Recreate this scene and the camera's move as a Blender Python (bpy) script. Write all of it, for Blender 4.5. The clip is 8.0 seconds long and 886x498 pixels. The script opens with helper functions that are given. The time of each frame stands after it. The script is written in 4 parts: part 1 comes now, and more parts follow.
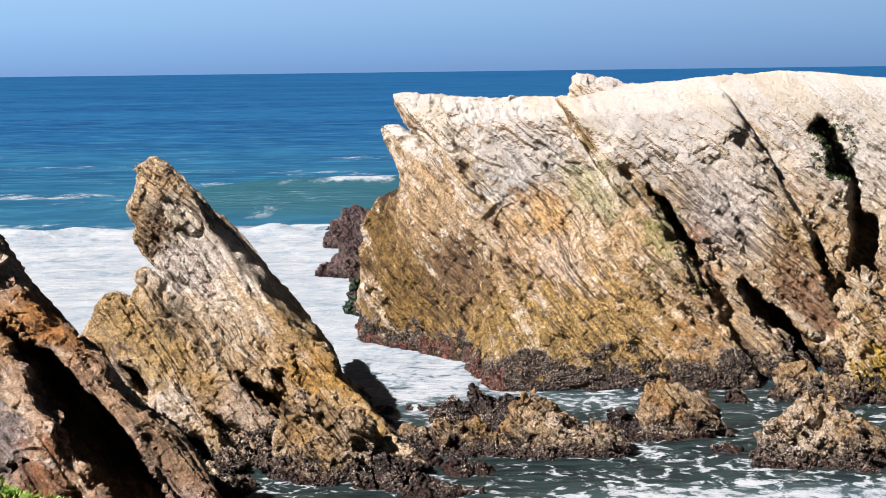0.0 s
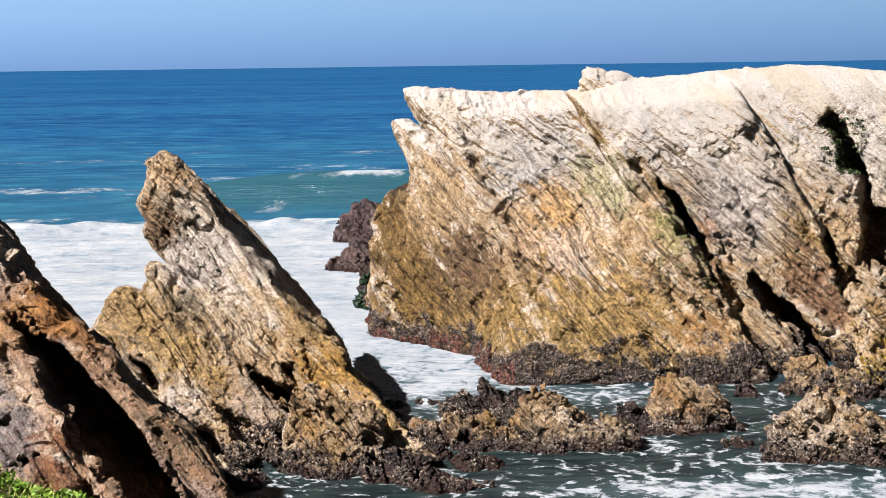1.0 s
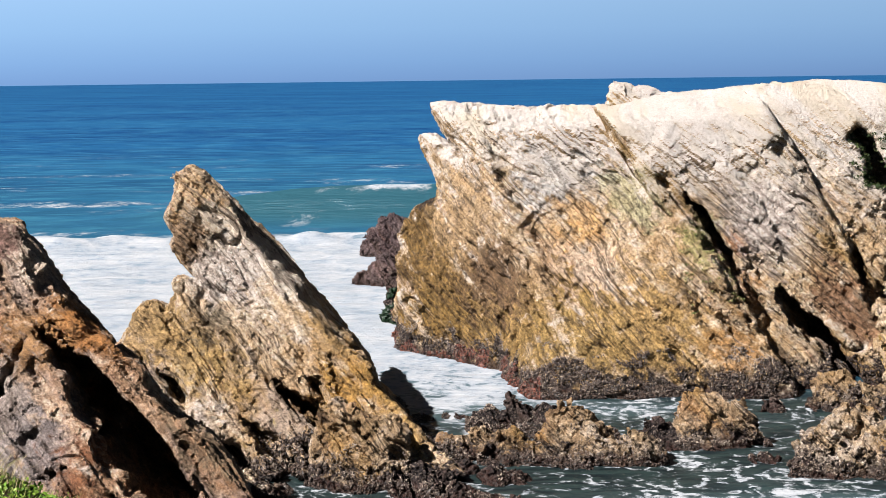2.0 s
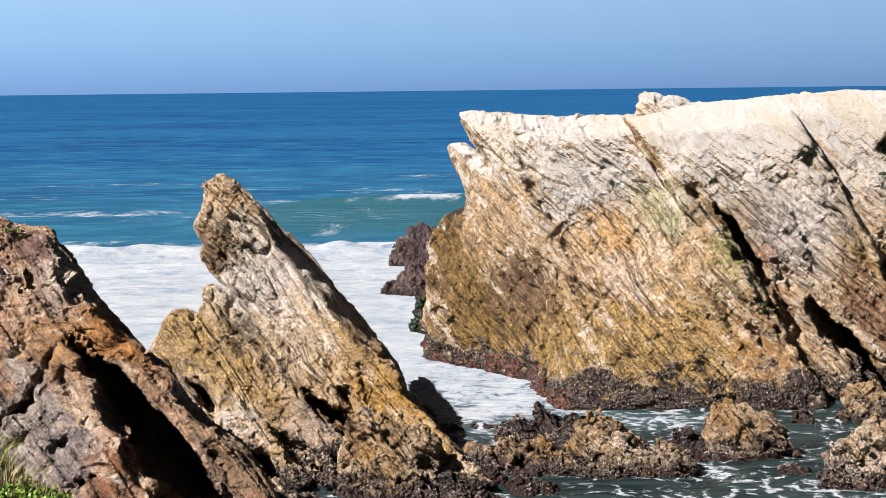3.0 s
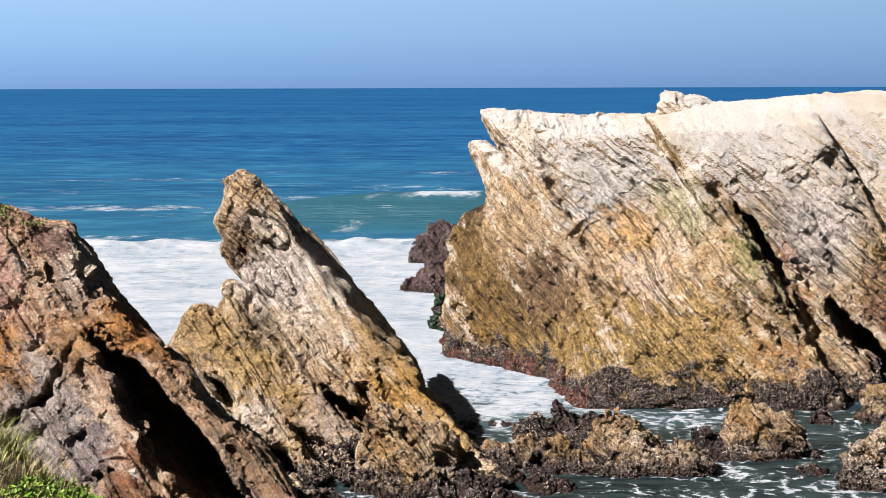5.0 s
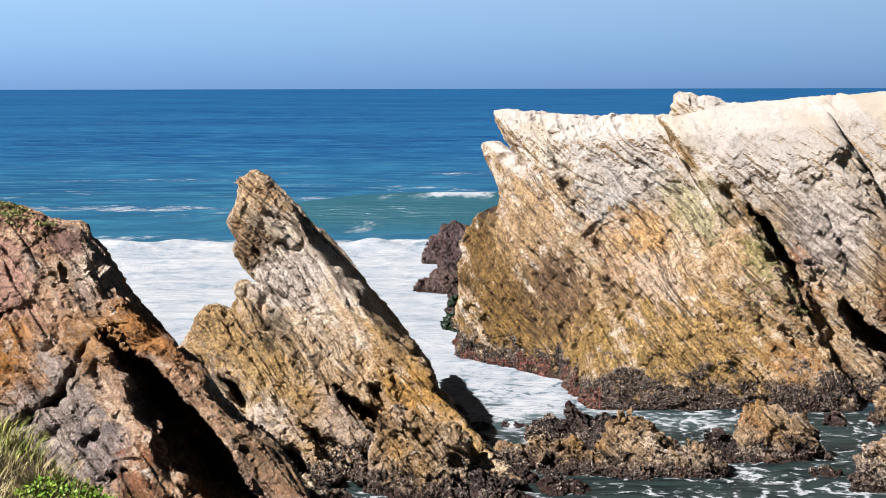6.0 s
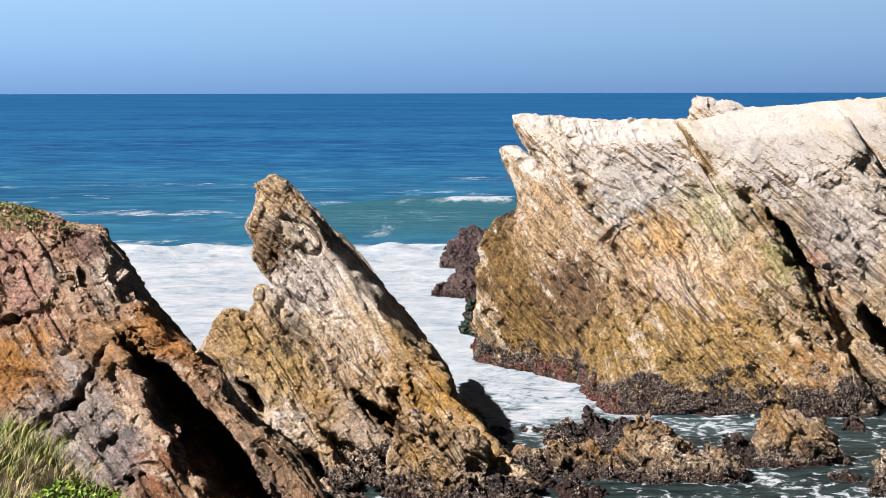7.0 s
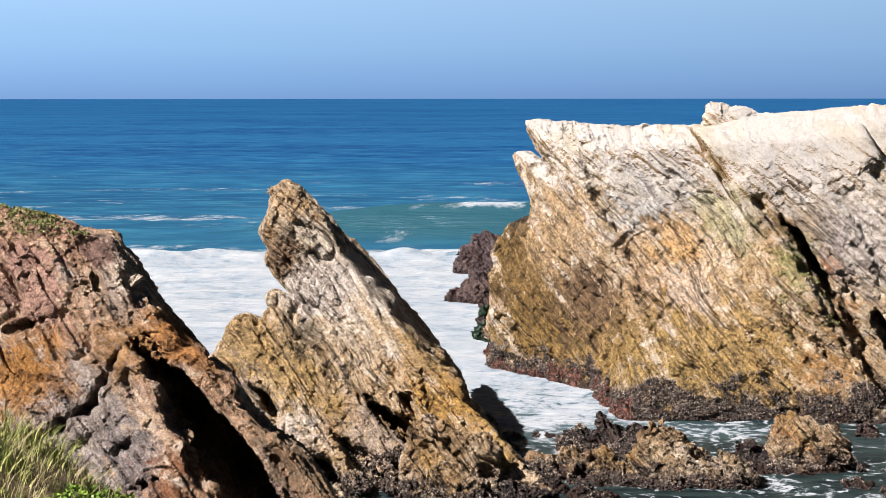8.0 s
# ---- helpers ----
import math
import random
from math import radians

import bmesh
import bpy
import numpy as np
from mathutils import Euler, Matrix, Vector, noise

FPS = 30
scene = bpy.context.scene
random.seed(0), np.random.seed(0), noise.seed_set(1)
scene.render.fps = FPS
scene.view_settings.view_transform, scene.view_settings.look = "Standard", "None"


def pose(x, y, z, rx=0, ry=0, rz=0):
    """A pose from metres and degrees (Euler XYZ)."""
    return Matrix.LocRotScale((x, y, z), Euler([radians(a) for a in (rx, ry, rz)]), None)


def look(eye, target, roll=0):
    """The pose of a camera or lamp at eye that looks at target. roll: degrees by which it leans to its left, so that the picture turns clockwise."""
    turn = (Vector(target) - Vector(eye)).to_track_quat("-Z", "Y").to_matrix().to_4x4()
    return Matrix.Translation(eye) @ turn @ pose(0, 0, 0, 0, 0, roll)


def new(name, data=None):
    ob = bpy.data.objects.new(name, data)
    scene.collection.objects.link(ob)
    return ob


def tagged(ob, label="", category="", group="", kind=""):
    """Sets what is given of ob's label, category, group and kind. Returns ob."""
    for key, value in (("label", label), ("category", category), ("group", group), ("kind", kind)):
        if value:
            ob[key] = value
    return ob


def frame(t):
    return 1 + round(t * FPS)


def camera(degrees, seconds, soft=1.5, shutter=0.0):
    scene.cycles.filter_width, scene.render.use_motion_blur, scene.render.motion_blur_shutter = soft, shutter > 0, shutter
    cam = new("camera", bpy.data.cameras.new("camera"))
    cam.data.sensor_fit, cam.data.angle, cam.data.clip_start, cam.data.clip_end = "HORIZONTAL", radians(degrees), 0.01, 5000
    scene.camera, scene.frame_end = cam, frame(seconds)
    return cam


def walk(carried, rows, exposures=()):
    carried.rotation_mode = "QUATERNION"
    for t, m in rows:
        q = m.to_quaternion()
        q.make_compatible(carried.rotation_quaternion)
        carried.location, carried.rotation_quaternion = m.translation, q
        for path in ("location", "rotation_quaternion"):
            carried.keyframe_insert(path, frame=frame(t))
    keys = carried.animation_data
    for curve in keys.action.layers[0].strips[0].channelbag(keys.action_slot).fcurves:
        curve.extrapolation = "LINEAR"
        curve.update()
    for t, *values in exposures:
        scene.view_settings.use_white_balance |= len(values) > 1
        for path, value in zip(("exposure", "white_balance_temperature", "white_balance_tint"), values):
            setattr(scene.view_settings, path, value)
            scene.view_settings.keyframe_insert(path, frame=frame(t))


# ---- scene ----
# ---- camera ----
cam = camera(24.5, 8.0, soft=0.7)
EYE = 14.0
# seconds, then degrees about x, y and z: the camera pans on one spot
ROWS = [
    (0.0, 84.869, 0.718, -0.064), (0.5, 84.665, 0.703, 0.012), (1.0, 84.707, 0.751, 0.217),
    (1.5, 84.885, 0.734, 0.549), (3.0, 85.4, 0.632, 1.802), (3.5, 85.38, 0.509, 2.039),
    (4.0, 85.343, 0.363, 2.163), (5.5, 85.323, 0.094, 2.524), (6.0, 85.351, 0.117, 2.768),
    (6.5, 85.404, 0.142, 3.03), (7.0, 85.475, 0.126, 3.277), (7.5, 85.569, 0.111, 3.472),
    (8.0, 85.628, 0.05, 3.652),
]
walk(cam, [(t, pose(0, 0, EYE, rx, ry, rz)) for t, rx, ry, rz in ROWS])

# ---- light ----
SUN = Vector((-0.605, -0.335, 0.72)).normalized()
sun = new("sun", bpy.data.lights.new("sun", "SUN"))
sun.data.energy, sun.data.angle, sun.data.color = 5.7, radians(0.53), (1.0, 0.945, 0.915)
sun.matrix_world = look(SUN * 200, (0, 0, 0))
world = bpy.data.worlds.new("sky")
scene.world = world
world.use_nodes = True
wt = world.node_tree
wt.nodes.clear()
sky = wt.nodes.new("ShaderNodeTexSky")
sky.sky_type, sky.sun_disc = "NISHITA", False
sky.sun_elevation = math.asin(SUN.z)
sky.sun_rotation = math.atan2(SUN.x, SUN.y)
sky.air_density, sky.dust_density, sky.ozone_density = 1.0, 0.3, 3.0
bg = wt.nodes.new("ShaderNodeBackground")
bg.inputs["Strength"].default_value = 0.0045
wt.links.new(sky.outputs[0], bg.inputs[0])
# sea haze all round the horizon: blue-grey at the water, paler above
coord = wt.nodes.new("ShaderNodeTexCoord")
split = wt.nodes.new("ShaderNodeSeparateXYZ")
wt.links.new(coord.outputs["Generated"], split.inputs[0])
haze = wt.nodes.new("ShaderNodeValToRGB")
span = wt.nodes.new("ShaderNodeMapRange")
span.inputs[1].default_value, span.inputs[2].default_value = -0.003, 0.06
wt.links.new(split.outputs[2], span.inputs[0])
wt.links.new(span.outputs[0], haze.inputs[0])
el = haze.color_ramp.elements
for _ in range(3):
    el.new(0.5)
for e, (p, c) in zip(el, ((0.0, (0.118, 0.212, 0.396)), (0.16, (0.143, 0.256, 0.447)), (0.40, (0.18, 0.308, 0.495)), (0.75, (0.218, 0.352, 0.533)), (1.0, (0.222, 0.36, 0.543)))):
    e.position, e.color = p, (*c, 1)
side = wt.nodes.new("ShaderNodeMapRange")
side.inputs[1].default_value, side.inputs[2].default_value, side.inputs[3].default_value, side.inputs[4].default_value = -0.5, 0.5, 0.82, 0.475
wt.links.new(split.outputs[0], side.inputs[0])
bg2 = wt.nodes.new("ShaderNodeBackground")
wt.links.new(haze.outputs[0], bg2.inputs[0])
wt.links.new(side.outputs[0], bg2.inputs[1])
fade = wt.nodes.new("ShaderNodeMapRange")
fade.inputs[1].default_value, fade.inputs[2].default_value = 0.05, 0.075
wt.links.new(split.outputs[2], fade.inputs[0])
both = wt.nodes.new("ShaderNodeMixShader")
wt.links.new(fade.outputs[0], both.inputs[0])
wt.links.new(bg2.outputs[0], both.inputs[1])
wt.links.new(bg.outputs[0], both.inputs[2])
wo = wt.nodes.new("ShaderNodeOutputWorld")
wt.links.new(both.outputs[0], wo.inputs[0])
scene.view_settings.exposure = 1.31


# ---- node helper ----
class Graph:
    def __init__(self, name):
        self.mat = bpy.data.materials.new(name)
        self.mat.use_nodes = True
        self.t = self.mat.node_tree
        self.t.nodes.clear()
        self.out = self.t.nodes.new("ShaderNodeOutputMaterial")

    def put(self, socket, value):
        if isinstance(value, bpy.types.NodeSocket):
            self.t.links.new(value, socket)
        elif value is not None:
            if isinstance(value, (tuple, list)) and len(value) == 3 and socket.type == "RGBA":
                value = (*value, 1)
            socket.default_value = value

    def node(self, kind, ins=None, **props):
        n = self.t.nodes.new(kind)
        for k, v in props.items():
            setattr(n, k, v)
        for k, v in (ins or {}).items():
            self.put(n.inputs[k], v)
        return n

    def math(self, op, a, b=None, c=None, clamp=False):
        n = self.t.nodes.new("ShaderNodeMath")
        n.operation, n.use_clamp = op, clamp
        for i, v in enumerate((a, b, c)):
            if v is not None:
                self.put(n.inputs[i], v)
        return n.outputs[0]

    def noise(self, vec, scale, detail=4, rough=0.55, dist=0.0):
        return self.node("ShaderNodeTexNoise", {"Vector": vec, "Scale": scale, "Detail": detail, "Roughness": rough, "Distortion": dist}).outputs[0]

    def mapping(self, vec, scale=(1, 1, 1), rot=(0, 0, 0), loc=(0, 0, 0)):
        return self.node("ShaderNodeMapping", {"Vector": vec, "Scale": scale, "Rotation": rot, "Location": loc}).outputs[0]

    def band(self, value, lo, hi, a=0.0, b=1.0):
        n = self.node("ShaderNodeMapRange", {0: value, 1: lo, 2: hi, 3: a, 4: b}, interpolation_type="SMOOTHSTEP")
        return n.outputs[0]

    def mix(self, fac, a, b, blend="MIX"):
        n = self.t.nodes.new("ShaderNodeMix")
        n.data_type, n.blend_type = "RGBA", blend
        self.put(n.inputs[0], fac)
        self.put(n.inputs[6], a)
        self.put(n.inputs[7], b)
        return n.outputs[2]

    def ramp(self, fac, stops):
        n = self.t.nodes.new("ShaderNodeValToRGB")
        el = n.color_ramp.elements
        while len(el) < len(stops):
            el.new(0.5)
        for e, (p, c) in zip(el, stops):
            e.position, e.color = p, (*c, 1)
        self.put(n.inputs[0], fac)
        return n.outputs[0]

    def bump(self, height, strength, dist, normal=None):
        ins = {"Height": height, "Strength": strength, "Distance": dist}
        if normal is not None:
            ins["Normal"] = normal
        return self.node("ShaderNodeBump", ins).outputs[0]

    def principled(self, color, rough, normal=None, spec=0.3, **more):
        ins = {"Base Color": color, "Roughness": rough, "Specular IOR Level": spec}
        if normal is not None:
            ins["Normal"] = normal
        ins.update(more)
        b = self.node("ShaderNodeBsdfPrincipled", ins)
        self.t.links.new(b.outputs[0], self.out.inputs[0])
        return self.mat


# ---- materials ----
BED = Vector((0.605, -0.2, 0.77)).normalized()
JOINT = Vector((0.75, -0.2, 0.63)).normalized()
ALONG = Vector((BED.z, 0.0, -BED.x)).normalized()
ASIDE = BED.cross(ALONG)


def rock_material(name, tones, hues, lamina, guano, tide, rust=0.0, bare=0.0, stains=(), folds=(), fine=1.0):
    """Bedded rock. tones: five base colours, dark to pale; hues: two colours that stain it in patches;
    lamina: strength of the fine dark beds and of the painted groove shade; guano: (start, full, amount) heights; tide:
    height of the mussel and weed belt."""
    g = Graph(name)
    geo = g.node("ShaderNodeNewGeometry")
    pos, nor = geo.outputs["Position"], geo.outputs["Normal"]
    x, _, z = g.node("ShaderNodeSeparateXYZ", {0: pos}).outputs
    nz = g.node("ShaderNodeSeparateXYZ", {0: nor}).outputs[2]
    wob = g.node("ShaderNodeTexNoise", {"Vector": pos, "Scale": 0.12, "Detail": 4}).outputs[1]
    warped = g.node("ShaderNodeVectorMath", {0: pos, 1: g.node("ShaderNodeVectorMath", {0: wob, "Scale": 1.5}, operation="SCALE").outputs[0]}, operation="ADD").outputs[0]

    def across(v):
        return g.node("ShaderNodeVectorMath", {0: warped, 1: tuple(v)}, operation="DOT_PRODUCT").outputs[1]

    frame_v = g.node("ShaderNodeCombineXYZ", {0: across(ALONG), 1: across(ASIDE), 2: across(BED)}).outputs[0]
    bed_v = g.mapping(frame_v, scale=(0.14, 0.14, 1.0))
    fine_v = g.mapping(frame_v, scale=(1.3, 1.5, 4.4))
    hair_v = g.mapping(frame_v, scale=(1.4, 1.7, 9.0))
    n_big = g.noise(pos, 0.2, 5, 0.6, 0.5)
    n_bed = g.noise(bed_v, 1.2, 6, 0.65)
    n_fine = g.noise(fine_v, 1.0, 6, 0.68)
    n_hair = g.noise(hair_v, 1.0, 4, 0.6)
    n_mid = g.noise(pos, 1.4 * fine, 8, 0.68, 0.5)
    n_grain = g.noise(pos, 7.0 * fine, 8, 0.78)
    n_hue = g.noise(g.mapping(bed_v, loc=(7, 3, 1)), 0.55, 5, 0.6)
    n_hue2 = g.noise(g.mapping(bed_v, loc=(2, 9, 5), scale=(1.6, 1.6, 0.8)), 0.8, 5, 0.6)
    tone = g.math("ADD", g.math("MULTIPLY", n_big, 0.35), g.math("ADD", g.math("MULTIPLY", n_bed, 0.22), g.math("ADD", g.math("MULTIPLY", n_mid, 0.48), g.math("MULTIPLY", n_fine, 0.1))))
    col = g.ramp(tone, [(p, c) for p, c in zip((0.43, 0.50, 0.565, 0.62, 0.69), tones)])
    col = g.mix(g.math("MULTIPLY", g.band(n_hue, 0.5, 0.64), 0.75), col, g.mix(n_mid, hues[0], [v * 0.6 for v in hues[0]]))
    col = g.mix(g.math("MULTIPLY", g.band(n_hue2, 0.53, 0.66), 0.7), col, g.mix(n_mid, hues[1], [v * 0.6 for v in hues[1]]))
    if rust:
        rmask = g.math("MULTIPLY", g.band(g.noise(bed_v, 0.9, 5, 0.65), 0.56, 0.66), rust)
        col = g.mix(rmask, col, (0.34, 0.125, 0.025))
    flat = g.node("ShaderNodeVectorMath", {0: pos, 1: (1.0, 0.35, 1.0)}, operation="MULTIPLY").outputs[0]
    for centre, radius, hue, strength in stains:
        away = g.node("ShaderNodeVectorMath", {0: flat, 1: (centre[0], centre[1] * 0.35, centre[2])}, operation="DISTANCE").outputs[1]
        ragged = g.math("ADD", g.math("DIVIDE", away, radius), g.math("ADD", g.math("MULTIPLY", g.math("SUBTRACT", n_mid, 0.5), 2.6), g.math("MULTIPLY", g.math("SUBTRACT", n_bed, 0.5), 3.6)))
        col = g.mix(g.math("MULTIPLY", g.band(ragged, 1.1, 0.45), strength), col, g.mix(g.band(n_fine, 0.35, 0.65), [v * 0.6 for v in hue], [min(v * 1.25, 0.85) for v in hue]))
    for centre, radius in folds:
        away = g.node("ShaderNodeVectorMath", {0: pos, 1: centre}, operation="DISTANCE").outputs[1]
        inside = g.band(g.math("ADD", g.math("DIVIDE", away, radius), g.math("MULTIPLY", g.math("SUBTRACT", n_mid, 0.5), 1.6)), 1.05, 0.7)
        wave = g.node("ShaderNodeTexWave", {"Vector": g.mapping(pos, rot=(0, 0.75, 0)), "Scale": 0.8, "Distortion": 14.0, "Detail": 2.0, "Detail Scale": 0.35}).outputs[1]
        col = g.mix(g.math("MULTIPLY", inside, 0.75), col, g.ramp(wave, [(0.0, (0.27, 0.22, 0.19)), (0.25, (0.46, 0.40, 0.36)), (0.8, (0.66, 0.59, 0.53))]))
    # fine dark beds and cracks
    zone = g.band(g.noise(g.mapping(pos, loc=(3, 8, 2)), 0.28, 4, 0.6), 0.42, 0.58, 0.2, 1.0)
    lam = g.math("MULTIPLY", g.math("MULTIPLY", g.band(n_fine, 0.45, 0.38), g.band(n_mid, 0.42, 0.58)), zone)
    col = g.mix(g.math("MULTIPLY", lam, lamina), col, (0.045, 0.027, 0.016))
    col = g.mix(g.math("MULTIPLY", g.math("MULTIPLY", g.band(n_hair, 0.44, 0.36), g.band(n_hue2, 0.58, 0.44)), lamina), col, (0.055, 0.034, 0.02))
    # pocks of dark lichen
    pock = g.band(g.noise(g.mapping(frame_v, scale=(1.6, 1.6, 4.5)), 1.0, 6, 0.72, 0.3), 0.385, 0.31)
    col = g.mix(g.math("MULTIPLY", pock, 0.55), col, (0.035, 0.026, 0.02))
    # thin beds in patches, their groove shade painted as dark lines, and black specks
    lines = g.noise(g.mapping(frame_v, scale=(0.2, 0.28, 6.5 * fine)), 1.0, 3, 0.6)
    patch = g.band(g.noise(g.mapping(pos, loc=(5, 1, 7)), 0.33, 4, 0.6), 0.44, 0.53)
    shaded_grooves = g.math("MULTIPLY", g.band(lines, 0.47, 0.41), patch)
    col = g.mix(g.math("MULTIPLY", shaded_grooves, lamina), col, (0.05, 0.03, 0.018))
    speck = g.math("MULTIPLY", g.band(g.noise(g.mapping(frame_v, scale=(5.0 * fine, 5.0 * fine, 9.0 * fine)), 1.0, 5, 0.7), 0.43, 0.35), g.band(g.noise(pos, 0.8, 5, 0.65), 0.44, 0.6, 0.1, 1.0))
    col = g.mix(g.math("MULTIPLY", speck, 0.6), col, (0.035, 0.024, 0.018))
    col = g.mix(0.85, col, g.ramp(n_grain, [(0.36, (0.2, 0.19, 0.18)), (0.5, (0.54, 0.53, 0.525)), (0.63, (0.88, 0.87, 0.86))]), "OVERLAY")
    # pale crust of droppings on what faces up, high on the rock
    lo, hi, amount = guano
    zz = g.math("ADD", z, g.math("MULTIPLY", x, bare))
    gh = g.band(g.math("ADD", zz, g.math("ADD", g.math("MULTIPLY", g.math("SUBTRACT", n_bed, 0.5), 7.0), g.math("MULTIPLY", g.math("SUBTRACT", n_mid, 0.5), 5.0))), lo, hi)
    up = g.band(g.math("ADD", nz, g.math("MULTIPLY", g.math("SUBTRACT", n_mid, 0.5), 1.6)), -0.15, 0.5)
    crust = g.math("MULTIPLY", g.math("MULTIPLY", gh, up), amount, clamp=True)
    white = g.ramp(n_grain, [(0.3, (0.47, 0.41, 0.35)), (0.42, (0.72, 0.655, 0.59)), (0.6, (0.83, 0.785, 0.73))])
    white = g.mix(g.math("MULTIPLY", g.band(n_hue, 0.5, 0.62), 0.6), white, (0.70, 0.60, 0.44))
    col = g.mix(crust, col, white)
    col = g.mix(g.math("MULTIPLY", g.math("MULTIPLY", lam, crust), 0.25), col, (0.2, 0.15, 0.11))
    # belt of mussels and barnacles, weed at the waterline
    cells = g.node("ShaderNodeTexVoronoi", {"Vector": pos, "Scale": 6.0, "Randomness": 1.0})
    tz = g.math("ADD", z, g.math("MULTIPLY", g.math("SUBTRACT", n_mid, 0.5), 3.2))
    belt = g.math("MULTIPLY", g.band(tz, tide * 1.25, tide * 0.6), g.band(g.noise(pos, 0.9, 4, 0.6), 0.36, 0.54, 0.25, 1.0))
    shells = g.mix(g.band(g.noise(pos, 9.0, 6, 0.75), 0.5, 0.64), (0.018, 0.014, 0.014), (0.3, 0.24, 0.2))
    col = g.mix(g.math("MULTIPLY", belt, g.band(g.noise(pos, 2.6, 6, 0.75), 0.38, 0.5)), col, shells)
    weed = g.band(g.math("ADD", z, g.math("MULTIPLY", g.math("SUBTRACT", n_mid, 0.5), 1.4)), 0.55, 0.15)
    col = g.mix(g.math("MULTIPLY", weed, 0.9), col, g.mix(g.band(n_grain, 0.35, 0.65), (0.012, 0.009, 0.008), (0.075, 0.038, 0.03)))
    b1 = g.bump(n_fine, 0.8, 0.22)
    b2 = g.bump(g.noise(g.mapping(frame_v, scale=(2.4 * fine, 2.8 * fine, 5.0 * fine)), 1.0, 10, 0.74), 1.0, 0.42 / fine, b1)
    b3 = g.bump(g.math("SUBTRACT", g.math("MULTIPLY", n_grain, 0.6), g.math("ADD", g.math("MULTIPLY", shaded_grooves, 0.7 * lamina), g.math("MULTIPLY", speck, 0.6))), 1.0, 0.16, b2)
    b4 = g.bump(cells.outputs[0], g.math("MULTIPLY", belt, 0.9), 0.14, b3)
    col = g.mix(1.0, col, (0.79, 0.78, 0.785), "MULTIPLY")
    rough = g.math("SUBTRACT", 0.9, g.math("MULTIPLY", weed, 0.5))
    return g.principled(col, rough, b4, 0.2)


TAN = [(0.13, 0.075, 0.038), (0.35, 0.225, 0.11), (0.51, 0.365, 0.21), (0.62, 0.49, 0.345), (0.74, 0.65, 0.56)]
BROWN = [(0.11, 0.066, 0.04), (0.36, 0.235, 0.125), (0.54, 0.39, 0.235), (0.66, 0.53, 0.385), (0.76, 0.67, 0.585)]
RED = [(0.075, 0.045, 0.033), (0.28, 0.16, 0.095), (0.48, 0.30, 0.18), (0.64, 0.46, 0.32), (0.72, 0.61, 0.51)]
DARK = [(0.016, 0.011, 0.011), (0.035, 0.022, 0.022), (0.07, 0.046, 0.042), (0.12, 0.085, 0.074), (0.2, 0.155, 0.13)]
stack_rock = rock_material("bedded_tan_rock", TAN, ((0.44, 0.27, 0.08), (0.6, 0.5, 0.4)), 0.6, (8.0, 11.2, 1.0), 1.25, 0.3, 0.06, (
    ((4.6, 93, 4.5), 2.6, (0.62, 0.47, 0.35), 0.8), ((-1.75, 98.5, 2.7), 4.6, (0.26, 0.16, 0.05), 1.0), ((1.7, 95, 2.3), 3.4, (0.33, 0.215, 0.08), 1.0), ((0.42, 96.5, 4.7), 2.7, (0.19, 0.12, 0.065), 1.0), ((-3.1, 102, 5.7), 3.4, (0.21, 0.13, 0.045), 1.0), ((-0.8, 98, 7.4), 2.6, (0.5, 0.35, 0.2), 0.8), ((-2.75, 103, 7.8), 0.75, (0.05, 0.035, 0.025), 1.0),
    ((7.5, 91, 1.9), 3.4, (0.44, 0.29, 0.11), 0.9), ((4.4, 91, 1.6), 2.4, (0.4, 0.27, 0.1), 0.9), ((3.85, 95.3, 8.9), 2.1, (0.76, 0.71, 0.66), 0.9), ((4.6, 94.5, 7.3), 1.6, (0.62, 0.37, 0.14), 0.8), ((7.2, 94, 8.3), 1.7, (0.42, 0.41, 0.24), 0.7),
    ((10.2, 92.8, 6.5), 1.5, (0.28, 0.27, 0.11), 0.8), ((11.6, 93, 6.2), 1.0, (0.36, 0.13, 0.04), 0.9), ((12.3, 92.5, 4.6), 1.0, (0.38, 0.19, 0.06), 0.8), ((10.6, 95.5, 9.6), 1.9, (0.3, 0.22, 0.14), 0.9), ((13.0, 94, 6.9), 2.6, (0.5, 0.45, 0.41), 0.8),
    ((16.5, 93, 3.4), 2.4, (0.26, 0.14, 0.08), 0.8), ((11.0, 90, 1.6), 1.8, (0.4, 0.22, 0.08), 0.8), ((20.5, 96, 9.5), 3.5, (0.66, 0.6, 0.52), 0.7), ((17.6, 83, 0.9), 1.7, (0.5, 0.34, 0.06), 1.0)), (((13.0, 94, 6.9), 2.3), ((8.4, 97, 11.6), 1.4)), 1.15)
